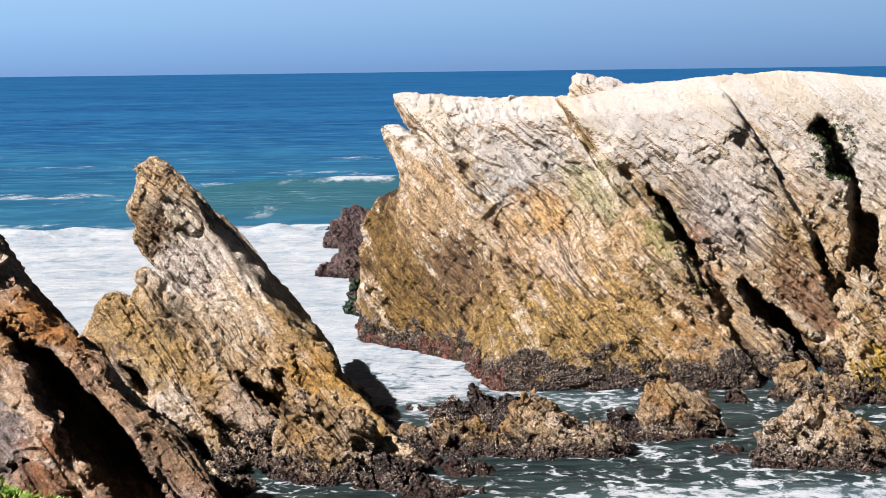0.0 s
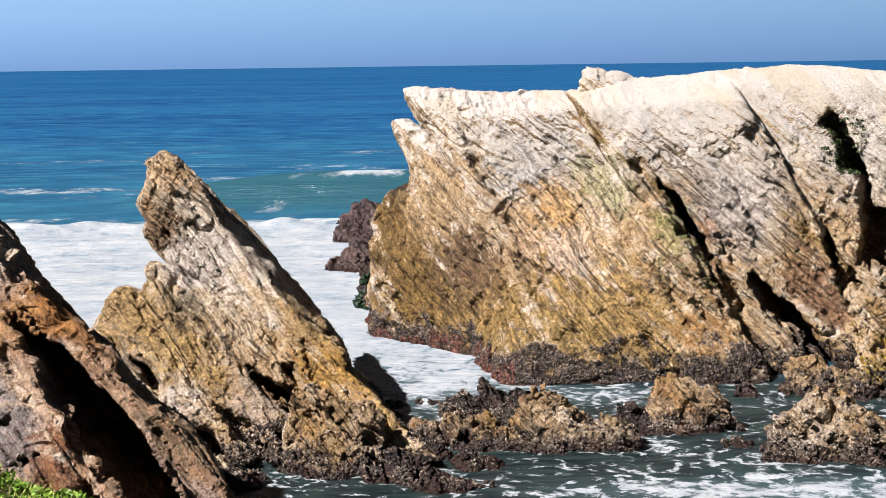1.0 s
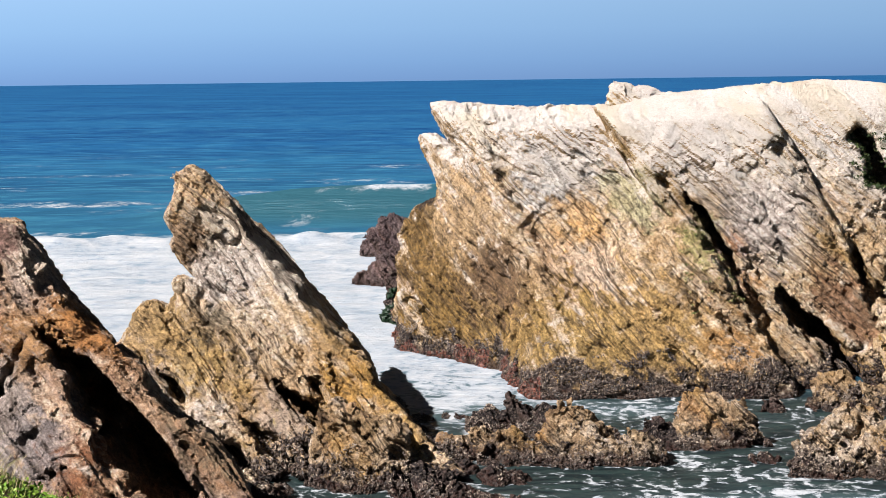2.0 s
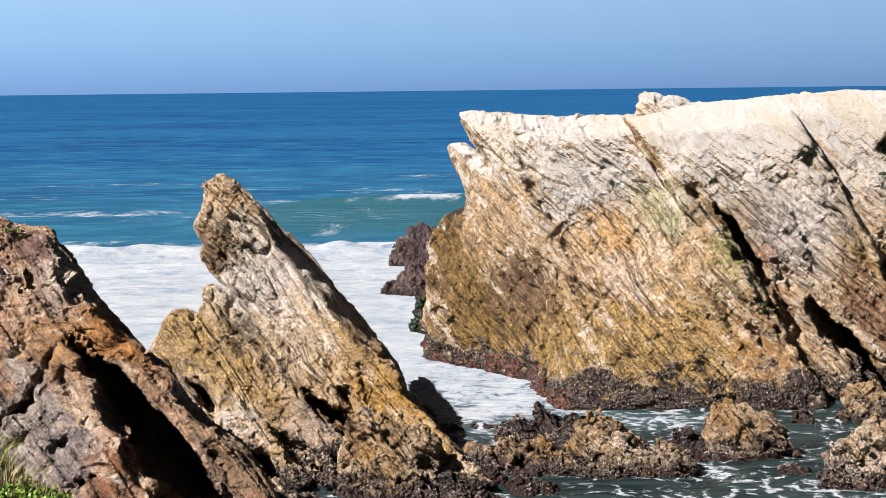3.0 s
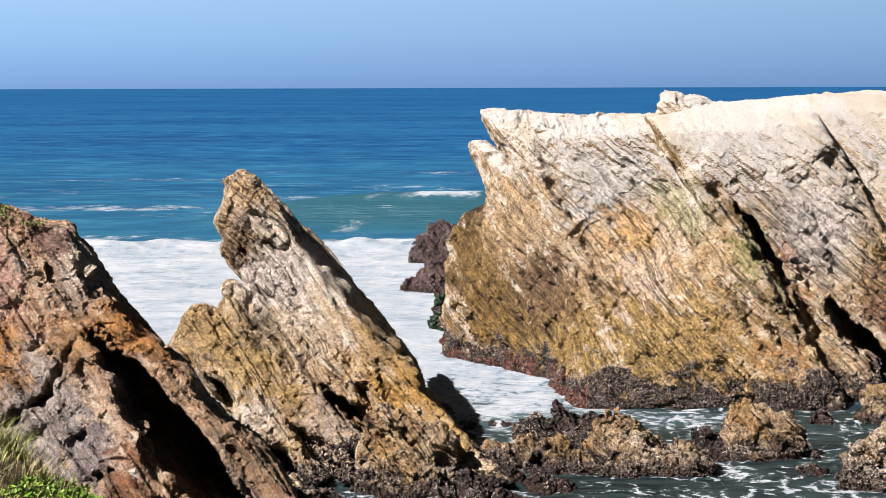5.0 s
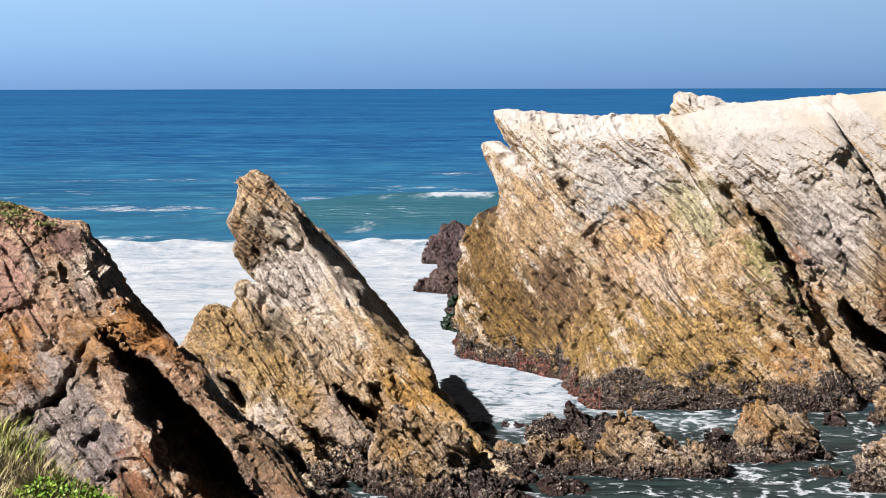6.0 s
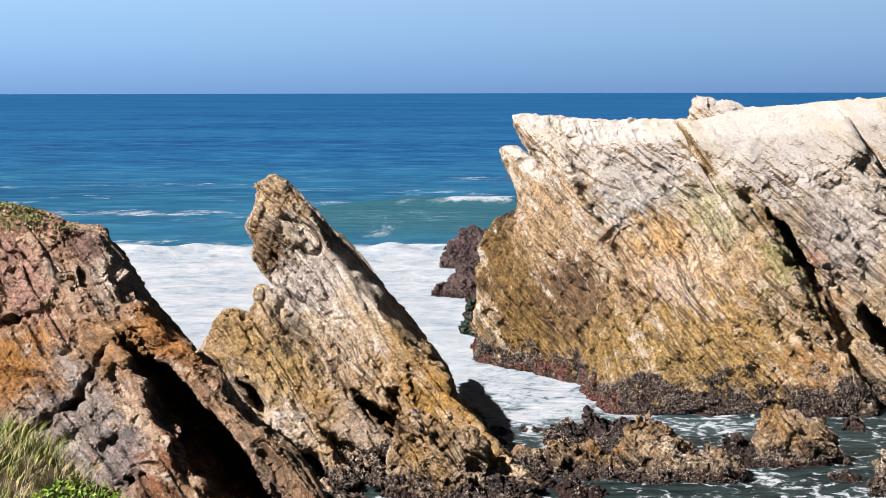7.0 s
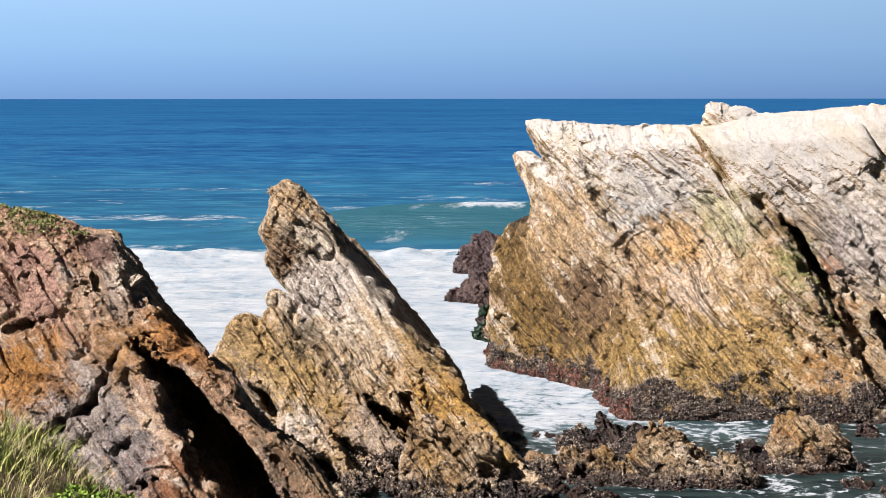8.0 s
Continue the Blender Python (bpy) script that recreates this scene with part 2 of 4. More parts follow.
fin_rock = rock_material("bedded_brown_rock", BROWN, ((0.44, 0.27, 0.085), (0.54, 0.45, 0.38)), 0.6, (6.0, 12.5, 0.25), 0.75, 0.2, 0.0, (
    ((-4.5, 74.5, 2.5), 1.7, (0.46, 0.27, 0.075), 0.9), ((-3.2, 72, 1.0), 1.2, (0.45, 0.3, 0.12), 0.8), ((-8.9, 77.7, 6.9), 3.4, (0.76, 0.61, 0.5), 1.0), ((-12.4, 75, 3.5), 1.8, (0.5, 0.41, 0.37), 0.9), ((-9.7, 73, 1.7), 0.9, (0.16, 0.15, 0.15), 0.9),
    ((-7.8, 73.5, 1.5), 0.8, (0.5, 0.38, 0.06), 0.9), ((-10.3, 78.4, 9.0), 2.1, (0.72, 0.58, 0.45), 1.0), ((-11.35, 77.8, 7.8), 1.05, (0.24, 0.145, 0.07), 0.9), ((-10.2, 76, 3.6), 2.2, (0.46, 0.31, 0.12), 0.8), ((-12.0, 76, 4.6), 1.8, (0.42, 0.28, 0.12), 0.9), ((-11.2, 78.5, 9.6), 1.0, (0.6, 0.39, 0.19), 0.9), ((-9.9, 75.5, 4.9), 1.0, (0.2, 0.17, 0.12), 0.8)), (((-9.6, 77.5, 6.2), 1.8),), 1.3)
cliff_rock = rock_material("rusty_brown_rock", RED, ((0.36, 0.17, 0.06), (0.36, 0.31, 0.29)), 0.3, (10, 14.0, 0.3), 0.5, 0.22, 0.0, (
    ((-15.2, 56.5, 8.8), 1.9, (0.47, 0.29, 0.23), 0.9), ((-11.2, 56.5, 7.2), 1.3, (0.44, 0.2, 0.06), 0.9), ((-15.4, 55.5, 6.3), 1.3, (0.46, 0.22, 0.06), 0.9), ((-12.5, 55.3, 6.6), 1.2, (0.42, 0.23, 0.09), 0.8), ((-13.0, 54.3, 4.8), 1.9, (0.4, 0.35, 0.32), 0.9),
    ((-11.7, 53.5, 3.9), 1.5, (0.34, 0.3, 0.29), 0.9), ((-10.5, 53, 3.8), 1.3, (0.28, 0.12, 0.055), 0.9), ((-12.7, 57.7, 9.5), 1.7, (0.68, 0.56, 0.45), 1.0), ((-14.0, 57, 9.5), 1.0, (0.2, 0.11, 0.09), 0.9), ((-8.6, 58, 3.4), 2.2, (0.3, 0.22, 0.14), 0.9)), (((-14.2, 57, 9.3), 0.9),), 1.8)
reef_rock = rock_material("mussel_covered_rock", [tuple(0.8 * v for v in c) for c in BROWN], ((0.46, 0.27, 0.08), (0.38, 0.26, 0.13)), 0.8, (30, 40, 0), 0.85, 0.3)
wet_rock = rock_material("dark_wet_rock", DARK, ((0.06, 0.03, 0.028), (0.12, 0.09, 0.08)), 0.6, (30, 40, 0), 1.6, 0.1)


def sea_material():
    g = Graph("sea_water")
    pos = g.node("ShaderNodeNewGeometry").outputs["Position"]
    foam = g.node("ShaderNodeAttribute", attribute_name="foam").outputs["Fac"]
    shoal = g.node("ShaderNodeAttribute", attribute_name="shoal").outputs["Fac"]
    flat = g.mapping(pos, scale=(0.35, 1.0, 1.0))
    big = g.noise(g.mapping(pos, scale=(0.022, 0.05, 1)), 1.0, 4, 0.55)
    swell = g.noise(g.mapping(pos, scale=(0.05, 0.2, 1)), 1.0, 5, 0.6)
    chop = g.noise(flat, 1.6, 6, 0.65)
    py = g.node("ShaderNodeSeparateXYZ", {0: pos}).outputs[1]
    deep = g.mix(g.math("ADD", 0.5, g.math("MULTIPLY", g.math("SUBTRACT", g.band(swell, 0.35, 0.65), 0.5), g.band(py, 900, 300))), (0.003, 0.043, 0.145), (0.012, 0.092, 0.22))
    deep = g.mix(g.band(big, 0.40, 0.62), deep, (0.003, 0.043, 0.15))
    huge = g.noise(g.mapping(pos, scale=(0.0045, 0.011, 1)), 1.0, 4, 0.6)
    deep = g.mix(g.math("MULTIPLY", g.band(huge, 0.42, 0.6), 0.6), deep, (0.012, 0.095, 0.225))
    ripple = g.noise(g.mapping(pos, scale=(0.10, 0.30, 1)), 1.0, 7, 0.68)
    deep = g.mix(g.math("MULTIPLY", g.band(ripple, 0.46, 0.66), g.band(py, 1500, 250, 0.35, 0.8)), deep, (0.036, 0.165, 0.285))
    deep = g.mix(g.math("MULTIPLY", g.band(ripple, 0.48, 0.34), g.band(py, 1500, 250, 0.2, 0.6)), deep, (0.002, 0.03, 0.1))
    water = g.mix(shoal, deep, (0.03, 0.125, 0.165))
    wave_face = g.node("ShaderNodeAttribute", attribute_name="swell").outputs["Fac"]
    water = g.mix(g.band(wave_face, 0.05, 0.6), water, g.mix(chop, (0.015, 0.067, 0.096), (0.028, 0.098, 0.13)))
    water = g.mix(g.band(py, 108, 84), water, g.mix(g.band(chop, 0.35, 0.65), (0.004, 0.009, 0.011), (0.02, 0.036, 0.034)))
    warp = g.node("ShaderNodeVectorMath", {0: pos, 1: g.node("ShaderNodeVectorMath", {0: g.node("ShaderNodeTexNoise", {"Vector": pos, "Scale": 0.16, "Detail": 4}).outputs[1], "Scale": 5.0}, operation="SCALE").outputs[0]}, operation="ADD").outputs[0]
    lace = g.noise(g.mapping(warp, scale=(0.26, 0.24, 0.5)), 1.0, 8, 0.64, 0.3)
    froth = g.noise(g.mapping(warp, scale=(1.0, 0.7, 1)), 1.0, 7, 0.68)
    close = g.band(py, 120, 95)
    warp_c = g.node("ShaderNodeVectorMath", {0: pos, 1: g.node("ShaderNodeVectorMath", {0: g.node("ShaderNodeTexNoise", {"Vector": pos, "Scale": 0.6, "Detail": 3}).outputs[1], "Scale": 1.6}, operation="SCALE").outputs[0]}, operation="ADD").outputs[0]
    lace = g.math("ADD", g.math("MULTIPLY", lace, g.math("SUBTRACT", 1.0, close)), g.math("MULTIPLY", g.noise(g.mapping(warp_c, scale=(0.5, 0.36, 0.5)), 1.0, 8, 0.70, 0.5), close))
    froth = g.math("ADD", g.math("MULTIPLY", froth, g.math("SUBTRACT", 1.0, close)), g.math("MULTIPLY", g.noise(g.mapping(warp_c, scale=(2.2, 1.5, 1)), 1.0, 6, 0.72), close))
    amount = g.math("ADD", g.math("MULTIPLY", g.math("SUBTRACT", lace, 0.5), 2.2), g.math("MULTIPLY", g.math("SUBTRACT", froth, 0.5), 1.5))
    net = g.node("ShaderNodeTexVoronoi", {"Vector": g.mapping(warp_c, scale=(0.9, 0.7, 0.6)), "Scale": 1.0}, feature="DISTANCE_TO_EDGE").outputs[0]
    threads = g.math("SUBTRACT", g.math("MULTIPLY", g.band(net, 0.22, 0.0), g.band(froth, 0.4, 0.62, 0.0, 0.5)), 0.1)
    amount = g.math("ADD", amount, g.math("MULTIPLY", threads, close))
    mask = g.band(g.math("ADD", foam, amount), g.math("ADD", 0.12, g.math("MULTIPLY", close, 0.34)), g.math("ADD", 0.85, g.math("MULTIPLY", close, -0.03)))
    mask = g.math("MULTIPLY", mask, g.band(foam, 0.03, 0.2))
    water = g.mix(g.band(foam, 0.3, 0.8, 0.0, 0.45), water, (0.1, 0.16, 0.18))
    # white foam, with its soft blue-grey shading painted into the colour
    col = g.mix(g.math("MULTIPLY", mask, 1.0), water, g.mix(g.math("ADD", g.math("MULTIPLY", g.band(froth, 0.3, 0.65), 0.5), g.math("MULTIPLY", g.band(lace, 0.4, 0.62), 0.5)), (0.25, 0.30, 0.36), (0.435, 0.455, 0.475)))
    col = g.mix(1.0, col, (0.69, 0.69, 0.69), "MULTIPLY")
    h = g.math("ADD", g.math("MULTIPLY", chop, 0.3), g.math("MULTIPLY", swell, 1.6))
    nrm = g.bump(h, 0.6, 0.8)
    nrm = g.bump(g.noise(pos, 2.2, 6, 0.7), g.math("MULTIPLY", mask, 0.5), 0.25, nrm)
    matte = g.node("ShaderNodeBsdfDiffuse", {"Color": col, "Normal": nrm})
    shine = g.node("ShaderNodeBsdfGlossy", {"Color": (0.9, 0.95, 1.0), "Roughness": 0.28, "Normal": nrm})
    wet = g.math("MULTIPLY", g.math("SUBTRACT", 1.0, mask), g.band(py, 110, 260, 0.10, 0.05))
    both_s = g.node("ShaderNodeMixShader", {0: wet, 1: matte.outputs[0], 2: shine.outputs[0]})
    g.t.links.new(both_s.outputs[0], g.out.inputs[0])
    return g.mat


surf_dark = rock_material("purple_surf_rock", [(0.03, 0.02, 0.022), (0.075, 0.05, 0.052), (0.14, 0.1, 0.1), (0.2, 0.15, 0.145), (0.28, 0.23, 0.21)], ((0.16, 0.1, 0.09), (0.1, 0.075, 0.08)), 0.6, (30, 40, 0), 0.3, 0.1)
water = sea_material()


def plain_material(name, a, b, scale=8.0, rough=0.8, translucent=0.0):
    g = Graph(name)
    pos = g.node("ShaderNodeNewGeometry").outputs["Position"]
    isl = g.node("ShaderNodeNewGeometry").outputs["Random Per Island"]
    n = g.noise(pos, scale, 5, 0.6)
    f = g.math("ADD", g.math("MULTIPLY", n, 0.6), g.math("MULTIPLY", isl, 0.4))
    return g.principled(g.mix(g.band(f, 0.25, 0.75), [0.7 * v for v in a], [0.7 * v for v in b]), rough, g.bump(n, 0.3, 0.05), 0.25)


grass_green = plain_material("grass_blades", (0.1, 0.15, 0.024), (0.6, 0.58, 0.2), 5.0, 0.7)
leaf_green = plain_material("fleshy_leaves", (0.1, 0.22, 0.02), (0.3, 0.42, 0.06), 4.0, 0.5)
dry_straw = plain_material("dry_straw", (0.3, 0.24, 0.12), (0.5, 0.42, 0.26), 4.0, 0.8)
bluff_soil = plain_material("bluff_soil", (0.07, 0.045, 0.025), (0.2, 0.14, 0.08), 2.0, 0.95)
mussel_shell = plain_material("mussel_shells", (0.016, 0.013, 0.013), (0.1, 0.07, 0.055), 6.0, 0.5)
barnacle_shell = plain_material("barnacles", (0.12, 0.09, 0.075), (0.4, 0.33, 0.27), 6.0, 0.8)
weed_brown = plain_material("red_weed", (0.035, 0.014, 0.01), (0.22, 0.08, 0.055), 5.0, 0.5)
weed_green = plain_material("green_weed", (0.006, 0.018, 0.008), (0.016, 0.042, 0.018), 5.0, 0.5)
moss_dark = plain_material("dark_cleft_plants", (0.012, 0.03, 0.008), (0.06, 0.08, 0.02), 3.0, 0.9)
moss_green = plain_material("cliff_top_moss", (0.07, 0.11, 0.02), (0.36, 0.34, 0.14), 3.0, 0.9)

# ---- solid rock out of half-spaces ----
PERM = np.random.RandomState(7).permutation(256).astype(np.int32)
PERM = np.concatenate([PERM, PERM, PERM])
GR = np.random.RandomState(8).normal(size=(256, 3)).astype(np.float32)
GR /= np.linalg.norm(GR, axis=1, keepdims=True)
STEP = np.random.RandomState(9).uniform(-1, 1, 1024).astype(np.float32)


def perlin(x, y, z):
    """Gradient noise, about -0.7 to 0.7."""
    xi, yi, zi = np.floor(x), np.floor(y), np.floor(z)
    fx, fy, fz = x - xi, y - yi, z - zi
    xi, yi, zi = (v.astype(np.int32) & 255 for v in (xi, yi, zi))
    ux, uy, uz = (v * v * v * (v * (v * 6 - 15) + 10) for v in (fx, fy, fz))
    total = 0
    for a in (0, 1):
        pa = PERM[xi + a]
        wa = ux if a else 1 - ux
        for b in (0, 1):
            pb = PERM[pa + yi + b]
            wb = wa * (uy if b else 1 - uy)
            for c in (0, 1):
                gr = GR[PERM[pb + zi + c]]
                dot = gr[:, 0] * (fx - a) + gr[:, 1] * (fy - b) + gr[:, 2] * (fz - c)
                total = total + dot * wb * (uz if c else 1 - uz)
    return total


def beds(b, thick):
    """A stair of random heights across the beds, with worn edges."""
    q = b / thick
    i = np.floor(q)
    f = np.clip((q - i) * 5.0, 0, 1)
    i = i.astype(np.int32)
    return STEP[i & 1023] * (1 - f) + STEP[(i + 1) & 1023] * f


def smax(a, b, k):
    h = np.clip(0.5 + 0.5 * (a - b) / k, 0, 1)
    return b + (a - b) * h + k * h * (1 - h)


def smin(a, b, k):
    return -smax(-a, -b, k)


def block(p, planes, k=0.5):
    """A convex body: planes are (point, outward normal)."""
    d = None
    for q, n in planes:
        n = Vector(n).normalized()
        e = (p[0] - q[0]) * n[0] + (p[1] - q[1]) * n[1] + (p[2] - q[2]) * n[2]
        d = e if d is None else smax(d, e, k)
    return d


def outline(u, v, pts):
    """Signed distance to a closed outline in the plane u, v."""
    n = len(pts)
    d = np.full(u.shape, 1e9, np.float32)
    inside = np.zeros(u.shape, bool)
    for i in range(n):
        ax, ay = pts[i]
        bx, by = pts[(i + 1) % n]
        ex, ey = bx - ax, by - ay
        t = np.clip(((u - ax) * ex + (v - ay) * ey) / (ex * ex + ey * ey), 0, 1)
        d = np.minimum(d, (u - ax - t * ex) ** 2 + (v - ay - t * ey) ** 2)
        cross = ((ay > v) != (by > v)) & (u < (bx - ax) * (v - ay) / (by - ay + 1e-9) + ax)
        inside ^= cross
    d = np.sqrt(d)
    return np.where(inside, -d, d)


def stepped(p, ref, joints):
    """How far a face stands back behind broken edges: each joint is a line of (x, z) as it stands ref metres off, the depth of the
    step on its upper right side, and the width over which the face comes forward again."""
    k = ref / np.maximum(p[1], 20)
    u, v = p[0] * k, 14 + (p[2] - 14) * k
    n1 = perlin(u * 1.3, v * 1.3, u * 0 + ref)
    n2 = perlin(u * 3.7, v * 3.7, u * 0 + 2 * ref)
    back = np.zeros(u.shape, np.float32)
    for pts, depth, width in joints:
        zs, xs = [q[1] for q in pts], [q[0] for q in pts]
        m = (u > min(xs) - 3.2) & (u < max(xs) + 3.2) & (v > min(zs) - 3.2) & (v < max(zs) + 3.2)
        if not m.any():
            continue
        um, vm = u[m], v[m]
        best, side, run, s0 = np.full(um.shape, 1e9), np.zeros(um.shape), np.zeros(um.shape), 0.0
        for (ax, az), (bx, bz) in zip(pts, pts[1:]):
            dx, dz = bx - ax, bz - az
            ln = math.hypot(dx, dz)
            t = np.clip(((um - ax) * dx + (vm - az) * dz) / ln ** 2, 0, 1)
            d = np.hypot(um - ax - t * dx, vm - az - t * dz)
            sg = np.sign(-(um - ax) * dz + (vm - az) * dx)
            near = d < best
            best, side, run = np.where(near, d, best), np.where(near, sg, side), np.where(near, s0 + t * ln, run)
            s0 += ln
        e = best * side + 0.10 * n1[m] + 0.07 * n2[m]
        ends = np.clip(np.minimum(run, s0 - run) / min(0.7, 0.3 * s0), 0, 1) * np.clip(1.0 + 0.6 * n1[m], 0.7, 1.2)
        rise = np.clip(e / max(0.12, depth / (14 if width < 8 else 7.5)), 0, 1)
        if depth > 2 * width:
            fall = np.clip((width * np.clip(run / s0 * 3, 0.3, 1) - e) / 0.2, 0, 1)
        else:
            fall = np.clip(1.15 - e / width, 0, 1) if width < 8 else np.clip(3.1 - e, 0, 1)
        back[m] = np.maximum(back[m], depth * ends * rise * fall)
    return back


def cleft(p, n, a, b, wa, wb, deep, skew=0.28):
    """A ragged wedge-shaped crack from a to b (x, z), wa and wb wide, that runs back and to the right as far as y = deep."""
    x, z = p[0] - skew * (p[1] - (deep - 5.0)) + 0.16 * n, p[2] + 0.14 * n
    ex, ez = b[0] - a[0], b[1] - a[1]
    t = np.clip(((x - a[0]) * ex + (z - a[1]) * ez) / (ex * ex + ez * ez), 0, 1)
    d = np.hypot(x - a[0] - t * ex, z - a[1] - t * ez) - (wa + (wb - wa) * t) / 2 * (1 + 0.3 * n)
    return smax(d, p[1] - deep, 0.3)


def cracked(p, d, cracks):
    if not cracks:
        return d
    n = perlin(p[0] * 0.9, p[1] * 0.2 + 3, p[2] * 0.9) + 0.8 * perlin(p[0] * 2.4, p[1] * 0.5 + 3, p[2] * 2.4)
    for crack in cracks:
        d = smax(d, -cleft(p, n, *crack), 0.06)
    return d


def cells(i, j, k):
    return STEP[(i.astype(np.int32) * 73 + j.astype(np.int32) * 151 + k.astype(np.int32) * 37) & 1023]


def crag(p, amp=1.0, seed=0.0):
    """Relief of bedded rock: broken blocks between beds and joints, ledges, and rough breakage."""
    x, y, z = p
    o = seed * 17.3
    w = perlin(x * 0.16 + o, y * 0.16, z * 0.16)
    w2 = perlin(x * 0.7 + o + 5, y * 0.7, z * 0.7)
    b = x * BED[0] + y * BED[1] + z * BED[2] + w * 0.7 + w2 * 0.06
    c = x * JOINT[0] + y * JOINT[1] + z * JOINT[2] + w * 0.6 + w2 * 0.06
    s = x * ALONG[0] + z * ALONG[2] + w * 0.8 + w2 * 0.15
    m = np.clip(0.6 + 1.6 * perlin(x * 0.3 + o, y * 0.3 + 9, z * 0.3), 0.08, 1.3)
    d = 0.34 * beds(c + 40, 1.15) * m + 0.12 * beds(b + 80, 0.42) * np.clip(1.2 - m, 0.3, 1)
    i = np.floor(c / 0.9)
    d += 0.26 * cells(i, np.floor(s / 1.7 + STEP[i.astype(np.int32) & 1023] * 3), np.floor(y / 1.9)) * m
    i = np.floor(b / 0.4 + w2 * 0.3)
    d += 0.10 * cells(i, np.floor(s / 1.0 + STEP[i.astype(np.int32) & 1023] * 3), np.floor(y / 0.9))
    d += 0.3 * w + 0.09 * w2 + 0.08 * np.abs(perlin(x * 1.3 + o, y * 1.3, z * 1.3)) - 0.05
    return d * amp


def chips(p, amp, seed):
    """Fine relief of the surface in metres: thin beds, chipped edges and pits."""
    x, y, z = p
    o = seed * 9.1
    w = perlin(x * 0.16 + seed * 17.3, y * 0.16, z * 0.16)
    w2 = perlin(x * 1.1 + o, y * 1.1, z * 1.1)
    b = x * BED[0] + y * BED[1] + z * BED[2] + w * 0.7 + w2 * 0.04
    s = x * ALONG[0] + z * ALONG[2] + w2 * 0.3
    m = np.clip(0.5 + 1.6 * perlin(x * 0.5 + o, y * 0.5 + 3, z * 0.5), 0, 1.3)
    d = 0.11 * beds(b + 150, 0.24) * m + 0.085 * beds(b + 90, 0.13) * np.clip(1.5 * m, 0.2, 1)
    i = np.floor(b / 0.22 + w2)
    d += 0.026 * cells(np.floor((0.6 * x - 0.5 * y + 0.6 * z) / 0.34 + w2), np.floor((0.75 * x + 0.3 * y - 0.6 * z) / 0.42), np.floor((0.3 * x + 0.85 * y + 0.4 * z) / 0.38)) * np.clip(1.6 - m, 0.3, 1)
    d += 0.05 * cells(i, np.floor(s / 0.45 + STEP[i.astype(np.int32) & 1023] * 3), np.floor(y / 0.4))
    d += 0.03 * np.abs(perlin(x * 2.6 + o, y * 2.6, z * 2.6)) + 0.035 * perlin(x * 6.5, y * 6.5 + o, z * 6.5)
    v = perlin(s * 0.3 + o, y * 0.3, b * 0.85)
    d += 0.20 * np.clip(1 - np.abs(v) / 0.055, 0, 1) * np.clip(4 * perlin(x * 0.4, y * 0.4, z * 0.4 + o) + 0.6, 0, 1)
    q = perlin(x * 3.4 + o, y * 3.4 + 4, z * 3.4)
    d += 0.06 * np.clip(q - 0.3, 0, 1)
    return d * amp


def nets(F, lo, h):
    """The surface F = 0 of a grid of values as points and quads."""
    s = F < 0
    nx, ny, nz = F.shape
    c = np.zeros((nx - 1, ny - 1, nz - 1), np.int8)
    for i in (0, 1):
        for j in (0, 1):
            for k in (0, 1):
                c += s[i:nx - 1 + i, j:ny - 1 + j, k:nz - 1 + k]
    act = np.argwhere((c > 0) & (c < 8))
    ids = np.full(c.shape, -1, np.int32)
    ids[act[:, 0], act[:, 1], act[:, 2]] = np.arange(len(act))
    pos = np.zeros((len(act), 3), np.float32)
    cnt = np.zeros(len(act), np.float32)
    cor = [(i, j, k) for i in (0, 1) for j in (0, 1) for k in (0, 1)]
    val = {q: F[act[:, 0] + q[0], act[:, 1] + q[1], act[:, 2] + q[2]] for q in cor}
    for q in cor:
        for ax in range(3):
            if q[ax] == 0:
                r = tuple(v + (1 if i == ax else 0) for i, v in enumerate(q))
                va, vb = val[q], val[r]
                m = (va < 0) != (vb < 0)
                t = np.where(m, va / np.where(m, va - vb, 1), 0)
                for i in range(3):
                    pos[:, i] += np.where(m, q[i] + (t if i == ax else 0), 0)
                cnt += m
    pos = (pos / cnt[:, None] + act) * h + np.array(lo, np.float32)
    quads = []
    for ax in range(3):
        a = [slice(1, n - 1) for n in F.shape]
        b = [slice(1, n - 1) for n in F.shape]
        a[ax], b[ax] = slice(0, F.shape[ax] - 1), slice(1, F.shape[ax])
        sa, sb = s[tuple(a)], s[tuple(b)]
        e = np.argwhere(sa != sb)
        flip = sa[e[:, 0], e[:, 1], e[:, 2]]
        off = [1, 1, 1]
        off[ax] = 0
        e = e + np.array(off)
        u, v = [i for i in range(3) if i != ax]
        q = []
        for du, dv in ((-1, -1), (0, -1), (0, 0), (-1, 0)):
            f = e.copy()
            f[:, u] += du
            f[:, v] += dv
            q.append(ids[f[:, 0], f[:, 1], f[:, 2]])
        q = np.stack(q, 1)
        rev = flip if ax != 1 else ~flip
        q[~rev] = q[~rev][:, ::-1]
        quads.append(q)
    return pos, np.concatenate(quads)


